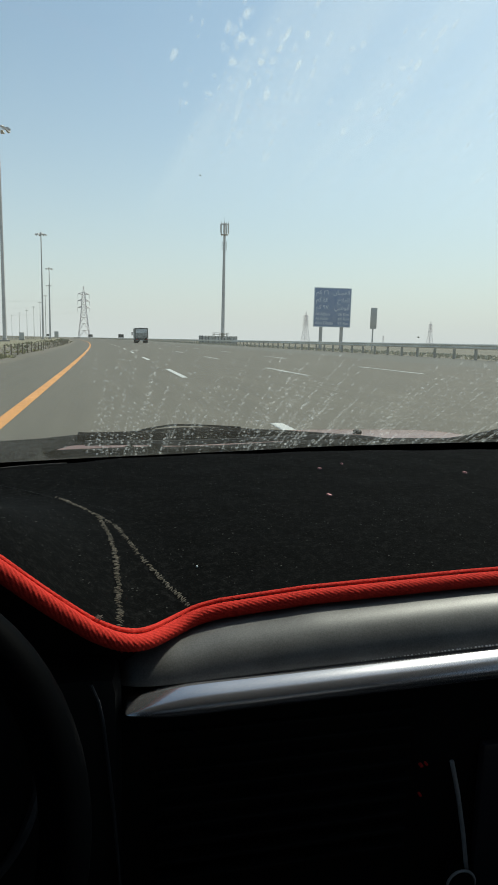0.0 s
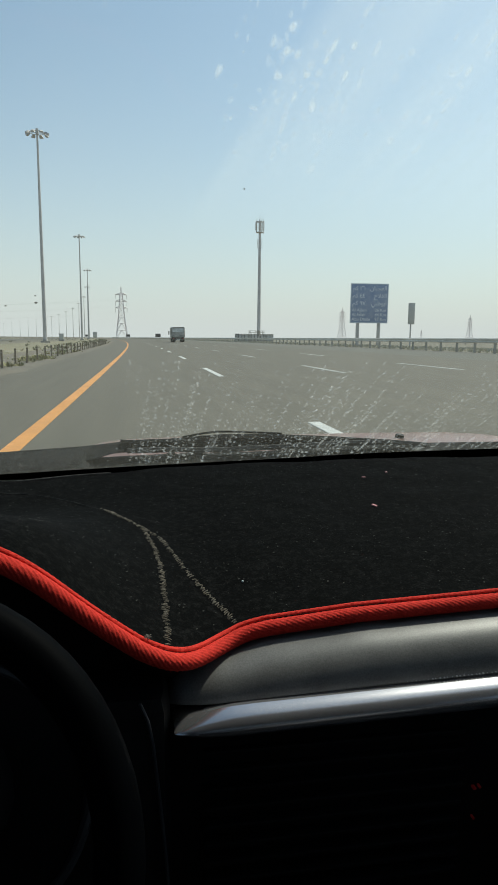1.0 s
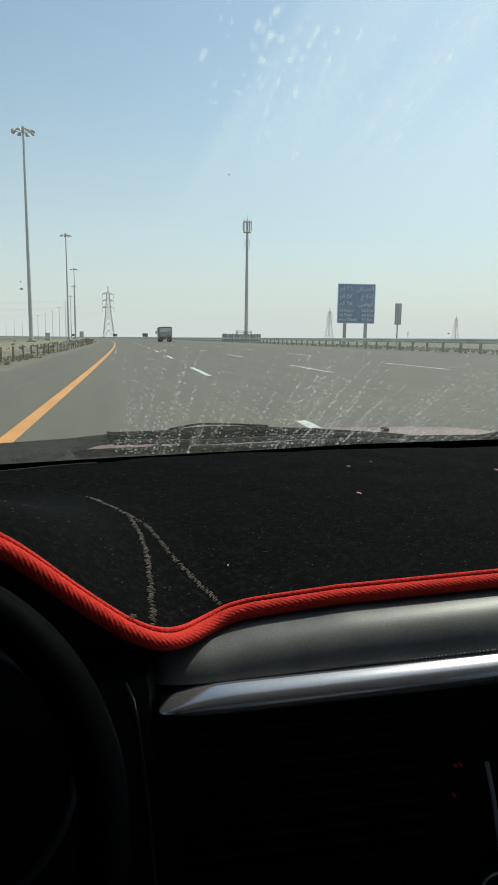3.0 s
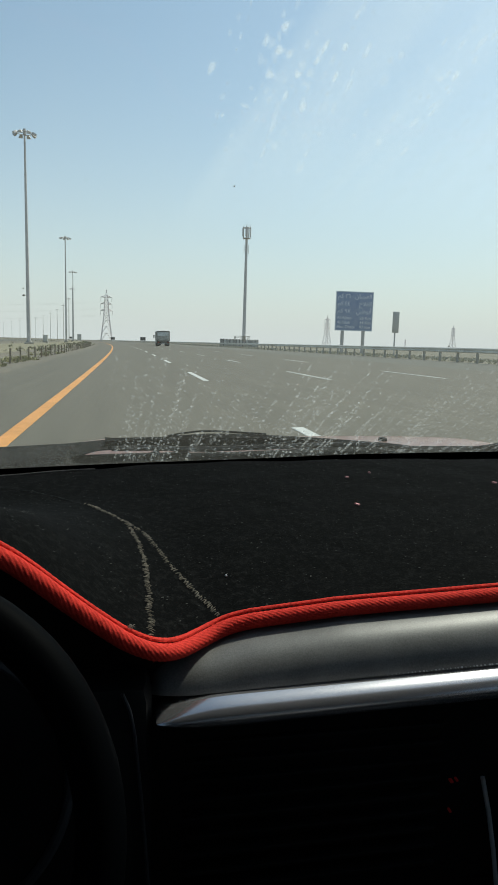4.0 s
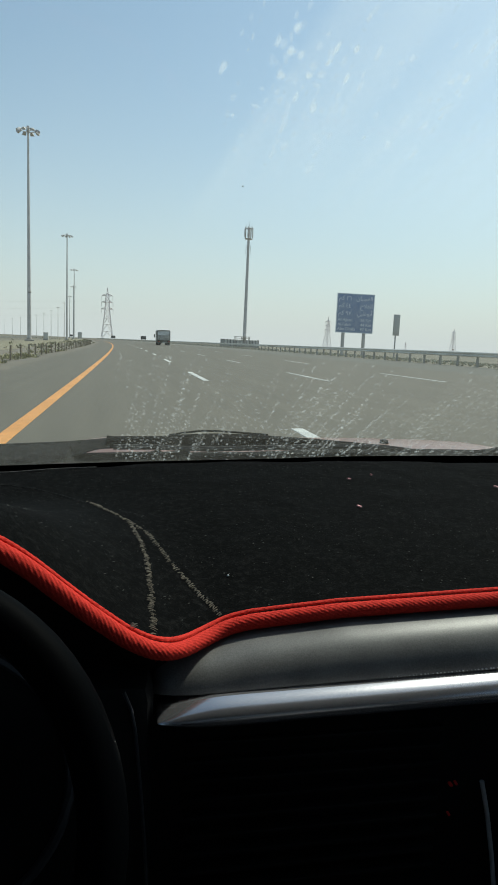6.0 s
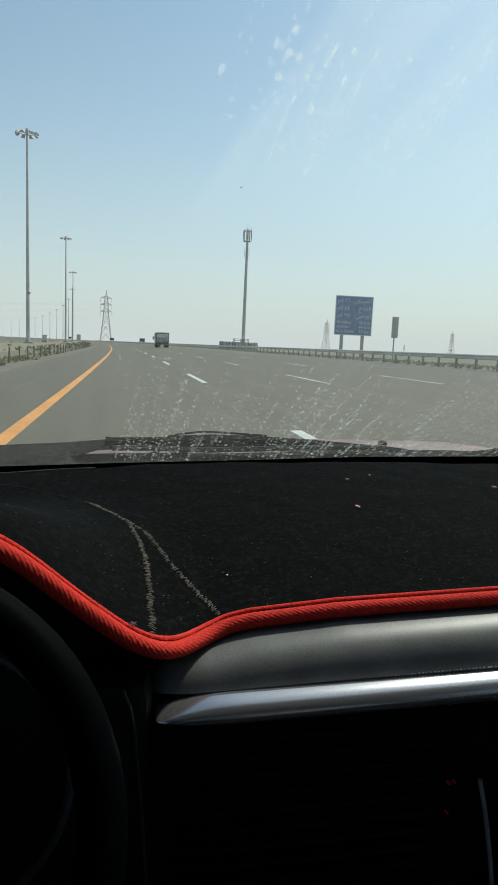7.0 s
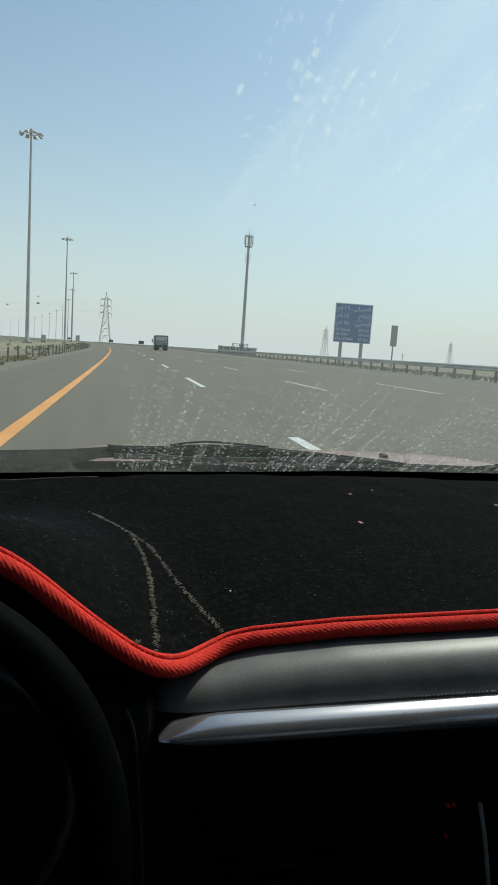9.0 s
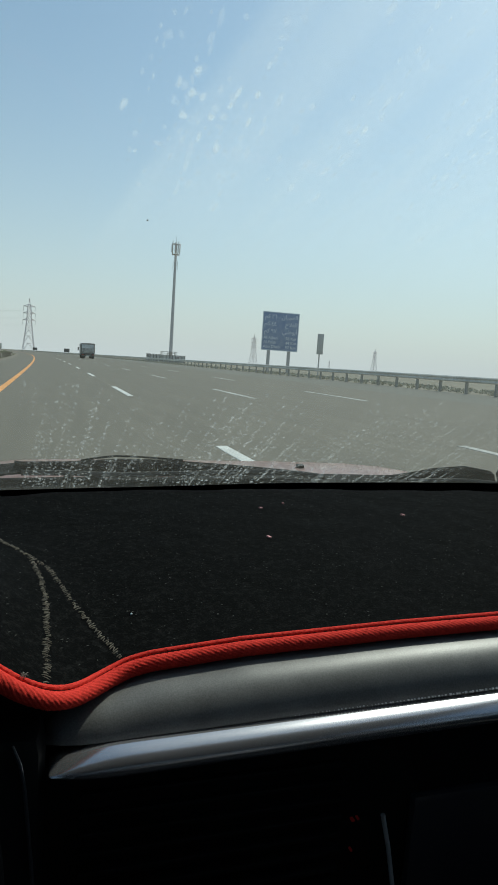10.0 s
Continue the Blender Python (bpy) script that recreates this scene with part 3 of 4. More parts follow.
# ---- lorry ahead ----
def wheel(parent, x, y, z, r, w, inner=TRUCKDARK, m=None):
    rings = []
    for o, k in ((-0.5, 0.62), (-0.5, 0.9), (-0.38, 1.0), (0.38, 1.0), (0.5, 0.9), (0.5, 0.62)):
        rings.append([(x + o * w, y + r * k * math.cos(a), z + r * k * math.sin(a)) for a in (2 * math.pi * i / 24 for i in range(24))])
    tyre = part("tyre", loft(rings), RUBBER, parent)
    part("rim", rodded((x - 0.42 * w, y, z), (x + 0.42 * w, y, z), r * 0.63, n=20), inner, tyre)


def lorry(x, y, z, turn):
    van = empty("lorry", pose(x, y, z, 0, -1.6, turn), "dusty grey tipper lorry with a pale covered load", "lorry")
    # open-topped body with a ribbed side, a recessed tail and a heaped load
    part("cargo_floor", boxed(-1.2, 1.2, 0.05, 6.4, 1.0, 1.12, bevel=0.02), TAILGREY, van)
    for sx in (-1, 1):
        side = part("side_wall", boxed(sx * 1.23 - 0.04, sx * 1.23 + 0.04, 0.06, 6.4, 1.1, 2.95, bevel=0.015), TARP, van)
        for k in range(7):
            part("rib", boxed(sx * 1.3 - 0.035, sx * 1.3 + 0.035, 0.3 + 0.95 * k, 0.42 + 0.95 * k, 1.1, 2.9, bevel=0.012), TAILGREY, side)
    part("front_wall", boxed(-1.19, 1.19, 6.3, 6.4, 1.12, 3.15, bevel=0.02), TARP, van)
    gate = part("tailgate", boxed(-1.16, 1.16, 0.02, 0.08, 1.12, 2.84, bevel=0.015), TARP, van, "pale grey dusty tailgate")
    for px in (-0.62, 0.0, 0.62):
        part("gate_rib", boxed(px - 0.05, px + 0.05, -0.03, 0.022, 1.2, 1.95, bevel=0.012), TAILGREY, gate)
    part("gate_beam", boxed(-1.14, 1.14, -0.04, 0.022, 1.93, 2.05, bevel=0.015), TAILGREY, gate)
    # lower half of the tail in a darker grey than the gate
    part("lower_panel", boxed(-1.1, 1.1, -0.012, 0.018, 1.16, 1.94, bevel=0.008), TAILGREY, gate, "darker grey lower tail panel")
    frame_bm = bmesh.new()
    box(frame_bm, -1.28, 1.28, -0.08, 0.06, 2.82, 3.0, bevel=0.02)
    box(frame_bm, -1.28, 1.28, -0.08, 0.06, 0.98, 1.13, bevel=0.02)
    for px in (-1.28, 1.16):
        box(frame_bm, px, px + 0.12, -0.075, 0.06, 1.13, 2.82, bevel=0.015)
    part("tail_frame", frame_bm, TRUCKDARK, van, "dark steel tail frame")
    rings = []
    for k in range(15):
        yy = 0.2 + 6.0 * k / 14
        rings.append([(1.17 * math.cos(a), yy, 2.86 + (0.30 + 0.07 * noise.noise((yy, a, 4))) * math.sin(a) * (0.55 + 0.45 * math.sin(math.pi * (k + 1) / 16))) for a in (math.pi * q / 10 for q in range(11))])
    part("load_cover", loft(rings), CANVAS, van, "pale canvas over the heaped load")
    part("chassis", boxed(-0.5, 0.5, -0.1, 8.2, 0.62, 0.97, bevel=0.02), TRUCKDARK, van)
    part("bumper", boxed(-1.15, 1.15, -0.2, -0.08, 0.48, 0.66, bevel=0.02), TRUCKDARK, van)
    part("number_plate", boxed(-0.3, 0.3, -0.22, -0.201, 0.50, 0.63, bevel=0.006), CABINET, van, "plain pale number plate")
    part("cab", boxed(-1.2, 1.2, 6.7, 8.6, 0.7, 2.85, bevel=0.15), TARP, van)
    for px in (-1, 1):
        part("mudflap", boxed(px * 0.85 - 0.36, px * 0.85 + 0.36, -0.05, -0.03, 0.2, 0.92), RUBBER, van)
        part("tail_light", boxed(px * 0.98 - 0.15, px * 0.98 + 0.15, -0.23, -0.2, 0.70, 0.86, bevel=0.01), REDLENS, van)
        part("mirror_arm", rodded((px * 1.15, 8.05, 2.1), (px * 1.5, 8.02, 2.15), 0.03), TRUCKDARK, van)
        part("mirror", boxed(px * 1.5 - 0.12, px * 1.5 + 0.12, 7.98, 8.06, 1.6, 2.3, bevel=0.02), TRUCKDARK, van)
        for wy in (0.9, 2.1, 7.5):
            wheel(van, px * 0.95, wy, 0.5, 0.5, 0.5)


lorry(8.8 + bend(133), 133.0, BANK * 8.8 - 0.02, 0.6)


# ---- scrub and dry grass along the verges ----
def tufts(name, label, mat, spots, size, blades):
    bm = bmesh.new()
    for x, y, z in spots:
        s = size * random.uniform(0.5, 1.4)
        for _ in range(blades):
            a, lean = random.uniform(0, 6.283), random.uniform(0.2, 0.9)
            r = s * random.uniform(0.0, 0.5)
            p = Vector((x + r * math.cos(a), y + r * math.sin(a), z - 0.02))
            d = Vector((math.cos(a) * lean, math.sin(a) * lean, 1)).normalized() * s * random.uniform(0.4, 1.0)
            w = Vector((-math.sin(a), math.cos(a), 0)) * s * 0.09
            v = [bm.verts.new(q) for q in (p - w, p + w, p + d * 0.6 + w * 0.8, p + d, p + d * 0.6 - w * 0.8)]
            bm.faces.new(v)
    return tagged(link(name, bm, mat, smooth=False), label, "vegetation", "", "stuff")


rng = random.Random(4)
spots, clump = [], []
for _ in range(1100):
    y = 14 + 190 * rng.random() ** 1.3
    s = -5.3 - 4.5 * rng.random() ** 1.8
    spots.append((s + bend(y), y, land(s, y)))
for cy, cs, n_, spread in ((36.0, -5.9, 30, 1.2), (38.5, -5.7, 36, 1.2), (29.0, -5.6, 9, 0.5), (50.0, -6.0, 14, 1.2), (57.0, -5.8, 12, 1.4)):
    for _ in range(n_):
        y, s_ = rng.gauss(cy, spread), rng.gauss(cs, 0.35)
        clump.append((s_ + bend(y), y, land(s_, y)))
tufts("verge_clump", "olive green weedy clumps along the wire fence", WEED, clump, 0.25, 26)
tufts("dry_grass", "low dry grass on the sandy verge", DRYGRASS, spots, 0.16, 9)
spots = []
for _ in range(260):
    y = 55 + 260 * rng.random()
    s = -rng.uniform(6.5, 9.5)
    spots.append((s + bend(y), y, land(s, y)))
tufts("verge_scrub", "dusty green scrub along the verge", SCRUB, spots, 0.36, 22)
spots = []
for _ in range(4200):
    y = 18 + 200 * rng.random() ** 1.3
    s = rng.uniform(18.2, 28)
    spots.append((s + bend(y), y, land(s, y)))
tufts("roadside_scrub", "pale dry scrub behind the guardrail", PALESCRUB, spots, 0.19, 12)
spots = []
for _ in range(900):
    y = rng.uniform(60, 900)
    s = -rng.uniform(10, 120)
    spots.append((s + bend(y), y, land(s, y)))
tufts("desert_scrub", "scattered low desert scrub in the median", SCRUB, spots, 0.3, 18)

# ---- the car: shell, bonnet, screen and wipers ----
car = empty("car", pose(0.25, 0.0, 0.0), "rose-silver car with a black cabin standing on the motorway", "car")
CX = 0.25


def fit_part(name, bm, mat, parent, label="", smooth=True):
    """A part given in world coordinates under the car or one of its parts."""
    bm.transform(Matrix.Translation((-CX, 0, 0)))
    return part(name, bm, mat, parent, label, smooth)


def bonnet_z(x, y):
    edge = abs(x - CX) / 0.80
    z = lerp(x, [-0.55, -0.28, -0.14, -0.10, 0.1, 0.3, 0.65, 1.05], [0.77, 0.80, 0.834, 0.850, 0.857, 0.858, 0.862, 0.861])
    z += lerp(y, [1.48, 1.56, 1.66, 1.8, 2.0, 2.2, 2.4], [0.0, 0.001, -0.006, -0.024, -0.06, -0.105, -0.16])
    return z - 0.10 * max(0.0, edge - 0.75) ** 2 * 4


xs = [-0.53 + 1.56 * k / 30 for k in range(31)]
bm = bmesh.new()
ys = [1.445, 1.455, 1.475, 1.50] + [1.48 + 0.9 * k / 14 for k in range(1, 15)]
LIP = (0.024, 0.018, 0.010, 0.003)
grid = [[bm.verts.new((x, y + 0.05 * (1 - ((x - CX) / 0.8) ** 2) * (y - 1.45), bonnet_z(x, y) - (LIP[k] * (0.35 + 0.65 * smooth((0.45 - x) / 0.2)) if k < 4 else 0))) for x in xs] for k, y in enumerate(ys)]
for a, b in zip(grid, grid[1:]):
    for i in range(30):
        bm.faces.new((a[i], a[i + 1], b[i + 1], b[i]))
bmesh.ops.solidify(bm, geom=bm.faces[:], thickness=0.02)
bonnet = fit_part("bonnet", bm, PAINT, car, "rose-silver painted bonnet")
nozzle = bmesh.new()
box(nozzle, 0.628, 0.648, 1.550, 1.570, 0.858, 0.872, bevel=0.005)
box(nozzle, 0.632, 0.644, 1.544, 1.552, 0.865, 0.870, bevel=0.002)
fit_part("washer_nozzle", nozzle, BLACKPLASTIC, bonnet, "small black washer nozzle")

# cowl between bonnet and screen
rings = []
for k in range(241):
    x = -0.6 + 1.7 * k / 240
    top_z = lerp(x, [-0.6, -0.28, -0.13, -0.118, -0.108, -0.096, -0.03, 0.05, 0.066, 0.073, 0.105, 0.112, 0.128, 0.134, 0.168, 0.176, 0.267, 0.36, 0.46, 0.55, 0.62, 0.75, 1.1],
                 [0.848, 0.864, 0.8725, 0.868, 0.850, 0.8485, 0.851, 0.8535, 0.861, 0.8535, 0.8555, 0.8605, 0.8595, 0.8535, 0.854, 0.8545, 0.8562, 0.8610, 0.8667, 0.8692, 0.8692, 0.8690, 0.868])
    rings.append([(x, 1.262, top_z - 0.016), (x, 1.30, top_z - 0.006), (x, 1.34, top_z - 0.003), (x, 1.38, top_z - 0.001), (x, 1.435, top_z), (x, 1.44, top_z - 0.03), (x, 1.30, 0.79)])
fit_part("cowl", loft(rings), COWL, car, "dusty black plastic cowl")


def wiper(points, thick, label):
    arm = bmesh.new()
    rings = [[Vector(p) + Vector((0, dy * thick, dz * h)) for dy, dz in ((-0.5, 0), (-0.35, 0.8), (0, 1), (0.35, 0.8), (0.5, 0))] for *p, h in points]
    ob = fit_part("wiper", loft(rings), WIPERBLACK, car, label)
    blade = [Vector(p[:3]) + Vector((0, -0.03, 0.004)) for p in points[1:]]
    fit_part("blade", tube(blade, 0.006, 6), RUBBER, ob)
    return ob


rings = []
for k in range(61):
    x = -0.6 + 0.563 * k / 60
    low, high = lerp(x, [-0.6, -0.127, -0.0966, -0.061, -0.031], [0.835, 0.842, 0.8487, 0.860, 0.8626]), lerp(x, [-0.6, -0.28, -0.127, -0.037], [0.849, 0.865, 0.8740, 0.8835])
    rings.append([(x, 1.36, low + 0.009), (x, 1.362, low + 0.0115), (x, 1.40, (low + high) / 2 + 0.006), (x, 1.428, high), (x, 1.437, high - 0.001), (x, 1.437, low)])
fit_part("cowl_end_cap", loft(rings), COWL, car, "dusty black plastic end of the cowl")
wiper([(-0.0445, 1.40, 0.868, 0.0245), (-0.030, 1.40, 0.869, 0.022), (0.06, 1.40, 0.870, 0.023), (0.12, 1.40, 0.868, 0.030), (0.17, 1.39, 0.869, 0.0335), (0.24, 1.39, 0.872, 0.0305),
       (0.30, 1.38, 0.8755, 0.026), (0.40, 1.37, 0.8815, 0.0165), (0.48, 1.36, 0.885, 0.008), (0.54, 1.36, 0.884, 0.004), (0.60, 1.35, 0.879, 0.002)], 0.05, "dusty black wiper arm lying on the cowl")
arm_x = [0.085, 0.12, 0.155, 0.19, 0.24, 0.30]
fit_part("wiper_spring_arm", tube([(x, 1.395, lerp(x, arm_x, [0.896, 0.9025, 0.9070, 0.9068, 0.9045, 0.9010])) for x in [0.085 + 0.215 * k / 30 for k in range(31)]], 0.0022, 8), WIPERBLACK, car, "thin arched spring arm above the wiper")
wiper([(0.78, 1.40, 0.860, 0.008), (0.84, 1.40, 0.862, 0.016), (0.92, 1.39, 0.866, 0.030), (1.0, 1.38, 0.868, 0.036), (1.06, 1.36, 0.866, 0.03)], 0.05, "dusty black wiper arm lying on the cowl")

# windscreen: base at y 1.22, leaning back
SLOPE = math.atan(0.72)


def on_screen(x, d, off=0.0):
    """A point of the screen: x across, d metres up along it, off metres outside."""
    bow = -0.02 * ((x - CX) / 0.75) ** 2
    return Vector((x, 1.22 - d * math.cos(SLOPE) + bow + off * math.sin(SLOPE), 0.885 + d * math.sin(SLOPE) + off * math.cos(SLOPE)))


def screen_sheet(x0, x1, d0, d1, off, thick, nx=16, nd=8, taper=0.0):
    bm = bmesh.new()
    def at(i, j):
        d = d0 + (d1 - d0) * j / nd
        x = x0 + (x1 - x0) * i / nx
        return on_screen(CX + (x - CX) * (1 - taper * d), d, off)
    grid = [[bm.verts.new(at(i, j)) for i in range(nx + 1)] for j in range(nd + 1)]
    for a, b in zip(grid, grid[1:]):
        for i in range(nx):
            bm.faces.new((a[i], a[i + 1], b[i + 1], b[i]))
    if thick:
        bmesh.ops.solidify(bm, geom=bm.faces[:], thickness=thick)
    return bm


screen = fit_part("windscreen", screen_sheet(-0.50, 1.0, -0.075, 0.96, 0.0, 0.0, taper=0.12), GLASS, car, "dusty windscreen with dried water marks")
bm = screen_sheet(-0.52, 1.02, -0.14, 0.0, -0.003, 0.0, nx=40, nd=1)
for v in bm.verts:
    if v.co.z > 0.88:
        lift = lerp(v.co.x, [-0.5, -0.231, -0.026, 0.23, 0.45, 0.733, 1.0], [-0.066, -0.047, -0.029, -0.010, 0.011, 0.0245, 0.030])
        v.co.y, v.co.z = v.co.y - lift * math.cos(SLOPE), v.co.z + lift * math.sin(SLOPE)
bmesh.ops.solidify(bm, geom=bm.faces[:], thickness=0.002)
fit_part("frit_band", bm, FRIT, screen, "black border of the glass", False)


def marks(seed, zones):
    """Dried splashes: small irregular patches, many strung along runs down the glass."""
    r = random.Random(seed)
    bm = bmesh.new()
    deep = bm.verts.layers.float.new("thickness")

    def patch(x, d, w, h, turn, strong):
        n = 8
        full = strong * r.uniform(0.3, 1.0)
        c = on_screen(x, d, 0.0015)
        ex, ed = Vector((1, 0, 0)), (on_screen(x, d + 0.01) - on_screen(x, d)).normalized()
        vs = []
        for i in range(n):
            a = 6.283 * i / n
            k = r.uniform(0.6, 1.15)
            u, v = w * k * math.cos(a), h * k * math.sin(a)
            vs.append(bm.verts.new(c + ex * (u * math.cos(turn) - v * math.sin(turn)) + ed * (u * math.sin(turn) + v * math.cos(turn))))
            vs[-1][deep] = 0.0
        mid = [bm.verts.new(c + (v.co - c) * 0.55) for v in vs]
        hub_ = bm.verts.new(c)
        hub_[deep] = full
        for v in mid:
            v[deep] = full * 0.8
        for i in range(n):
            bm.faces.new((vs[i], vs[(i + 1) % n], mid[(i + 1) % n], mid[i]))
            bm.faces.new((mid[i], mid[(i + 1) % n], hub_))

    def dense(d):
        """Splashes lie thickest low on the glass, above the wiper."""
        return 1.45 - 0.6 * smooth((d - 0.03) / 0.05) if d < 0.4 else 1.0

    for x0, x1, d0, d1, runs, beads, size, lean, strong in zones:
        for _ in range(runs):
            x, d = r.uniform(x0, x1), r.uniform(d0, d1)
            slant = lean + 0.15 * (x - 0.05) + r.uniform(-0.05, 0.05)
            for _ in range(r.randint(max(1, beads // 3), beads)):
                s = size * r.uniform(0.35, 1.0)
                patch(x, d, s * r.uniform(0.5, 0.85), s * r.uniform(0.8, 1.6), -0.6 * slant + r.uniform(-0.2, 0.2), strong * dense(d))
                step = size * r.uniform(1.5, 4.6)
                d -= step
                x -= step * slant + r.uniform(-1, 1) * size * 0.45
                if d < -0.025 or d < d0 - 0.15 or r.random() < 0.035:
                    break
    # wider pale runs where drops have trickled back
    for x0, x1, count in ((0.30, 0.82, 24), (0.05, 0.40, 6)):
        for _ in range(count):
            x, d, w = r.uniform(x0, x1), r.uniform(-0.01, 0.08), r.uniform(0.002, 0.0048)
            lean = 0.14 + 0.15 * (x - 0.05)
            for _ in range(r.randint(2, 6)):
                h = r.uniform(0.008, 0.018)
                patch(x, d, w, h, -lean, 0.34 * dense(d) ** 0.5)
                d += h * 1.2
                x += h * 1.2 * lean + r.uniform(-0.002, 0.002)
    # the larger splashes high on the glass
    for x, d, w, h in ((0.0754, 0.752, 3.2, 6), (0.1174, 0.781, 2.6, 5), (0.1294, 0.773, 4, 4), (0.1386, 0.7716, 3, 4), (0.1511, 0.755, 3.6, 3), (0.1605, 0.757, 3, 3.4), (0.1645, 0.768, 2.6, 3), (0.1841, 0.782, 2.6, 3.6),
                       (0.144, 0.733, 2.4, 5), (0.162, 0.724, 3, 5), (0.109, 0.72, 5, 2), (0.09, 0.708, 2, 2), (0.1841, 0.757, 2, 5), (0.1677, 0.78, 2, 6), (0.1305, 0.793, 3, 4), (0.1258, 0.751, 4, 3.4)):
        for _ in range(3):
            patch(x + r.uniform(-0.001, 0.001), d + r.uniform(-0.001, 0.001), w * 0.0013, h * 0.0015, -0.2, 0.36)
    return bm


ob = fit_part("splash_film", marks(3, [(-0.02, 0.40, 0.09, 0.32, 112, 24, 0.0054, 0.10, 0.44), (0.28, 0.85, 0.09, 0.32, 165, 24, 0.0054, 0.12, 0.44), (-0.06, 0.60, -0.01, 0.05, 70, 5, 0.0038, 0.06, 0.36),
                                       (0.085, 0.20, 0.69, 0.86, 44, 5, 0.0066, 0.16, 0.32), (0.20, 0.46, 0.74, 0.92, 38, 6, 0.0072, 0.2, 0.40), (0.40, 0.62, 0.66, 0.86, 10, 4, 0.006, 0.3, 0.3), (-0.05, 0.35, 0.55, 0.85, 30, 2, 0.005, 0.2, 0.13)]), SPOTS, screen, "pale dried water marks")
ob["kind"] = "stuff"
# thin film left by the wiper across the upper glass, streaked along its sweep
bm = bmesh.new()
deep = bm.verts.layers.float.new("thickness")
smear = []
for i in range(61):
    row = []
    for j in range(41):
        x, d = 0.06 + 0.66 * i / 60, 0.52 + 0.43 * j / 40
        u = x - 0.10 - 0.45 * (d - 0.70)
        v = bm.verts.new(on_screen(x, d, 0.0022))
        streak = 0.75 + 0.5 * noise.noise(((x - 0.45 * d) * 38, d * 3.0, 2)) + 0.3 * noise.noise(((x - 0.45 * d) * 110, d * 6.0, 5))
        v[deep] = max(0.0, 0.35 * smooth((u + 0.004) / 0.022) * smooth((d - 0.54) / 0.16) * smooth((0.70 - x) / 0.1) * streak)
        row.append(v)
    smear.append(row)
for a, b in zip(smear, smear[1:]):
    for j in range(40):
        bm.faces.new((a[j], b[j], b[j + 1], a[j + 1]))
fit_part("wiper_smear", bm, SPOTS, screen, "thin pale dusty smear on the glass")
bits = bmesh.new()
for x, d, s in ((0.112, 0.630, 0.0007), (-0.119, 0.443, 0.0013), (-0.118, 0.456, 0.0007), (-0.155, 0.436, 0.0009), (0.4711, 0.3665, 0.0012)):
    bmesh.ops.create_icosphere(bits, subdivisions=1, radius=s, matrix=Matrix.Translation(on_screen(x, d, 0.001)) @ Matrix.Diagonal((1.7, 0.6, 1.0, 1)))
fit_part("squashed_insects", bits, POSTSTEEL, screen, "dark specks on the glass")

# cabin shell
fit_part("roof", loft([[(CX + sx * w, y, z + dz) for sx, dz in ((-1, -0.03), (-0.6, 0.015), (0, 0.03), (0.6, 0.015), (1, -0.03), (1, -0.07), (0, -0.02), (-1, -0.07))] for y, w, z in ((0.46, 0.60, 1.44), (0.0, 0.62, 1.50), (-0.8, 0.62, 1.49), (-1.3, 0.58, 1.42))]), TRIMCLOTH, car, "light grey cloth headliner under the roof")
fit_part("roof_panel", loft([[(CX + sx * (w + 0.02), y, z + dz + 0.012) for sx, dz in ((-1, -0.03), (-0.6, 0.017), (0, 0.033), (0.6, 0.017), (1, -0.03), (0.98, -0.033), (0, 0.028), (-0.98, -0.033))] for y, w, z in ((0.45, 0.60, 1.44), (0.0, 0.62, 1.50), (-0.8, 0.62, 1.49), (-1.31, 0.58, 1.42))]), PAINT, car, "rose-silver painted roof")
for sx in (-1, 1):
    x = CX + sx * 0.78
    fit_part("door", boxed(min(x, x + sx * 0.09), max(x, x + sx * 0.09), -1.3, 1.22, 0.28, 0.93, bevel=0.03), PAINT, car)
    fit_part("door_lining", boxed(min(x - sx * 0.03, x - sx * 0.002), max(x - sx * 0.03, x - sx * 0.002), -1.25, 1.18, 0.32, 0.93, bevel=0.01), BLACKPLASTIC, car)
    for (ya, za, wa), (yb, zb, wb) in (((1.22, 0.90, 0.77), (0.44, 1.45, 0.61)), ((-0.1, 0.92, 0.78), (-0.15, 1.45, 0.62)), ((-1.3, 0.92, 0.76), (-1.15, 1.42, 0.58))):
        fit_part("pillar", rodded((CX + sx * wa, ya, za), (CX + sx * wb, yb, zb), 0.045, 0.04, 10), BLACKPLASTIC, car)
    rings = [[(CX + sx * 0.79, 1.15, 0.93), (CX + sx * 0.63, 0.45, 1.42)], [(CX + sx * 0.79, -1.25, 0.93), (CX + sx * 0.61, -1.15, 1.41)]]
    fit_part("side_window", loft(rings, closed=False), TINT, car, "tinted side glass")
    fit_part("front_wing", boxed(min(x, x + sx * 0.09), max(x, x + sx * 0.09), 1.22, 2.36, 0.40, 0.68, bevel=0.05), PAINT, car)
    for wy in (1.75, -1.55):
        wheel(car, CX + sx * 0.74 - CX, wy, 0.31 + BANK * (CX + sx * 0.74), 0.31, 0.2, GALV)
fit_part("rear_bulkhead", boxed(CX - 0.76, CX + 0.76, -1.34, -1.26, 0.28, 0.96, bevel=0.02), TRIMCLOTH, car)
fit_part("rear_window", loft([[(CX - 0.76, -1.42, 0.96), (CX - 0.57, -1.26, 1.42)], [(CX + 0.76, -1.42, 0.96), (CX + 0.57, -1.26, 1.42)]], closed=False), PRIVACY, car, "dark tinted rear glass")
fit_part("boot", boxed(CX - 0.84, CX + 0.84, -2.2, -1.34, 0.32, 0.95, bevel=0.09), PAINT, car)
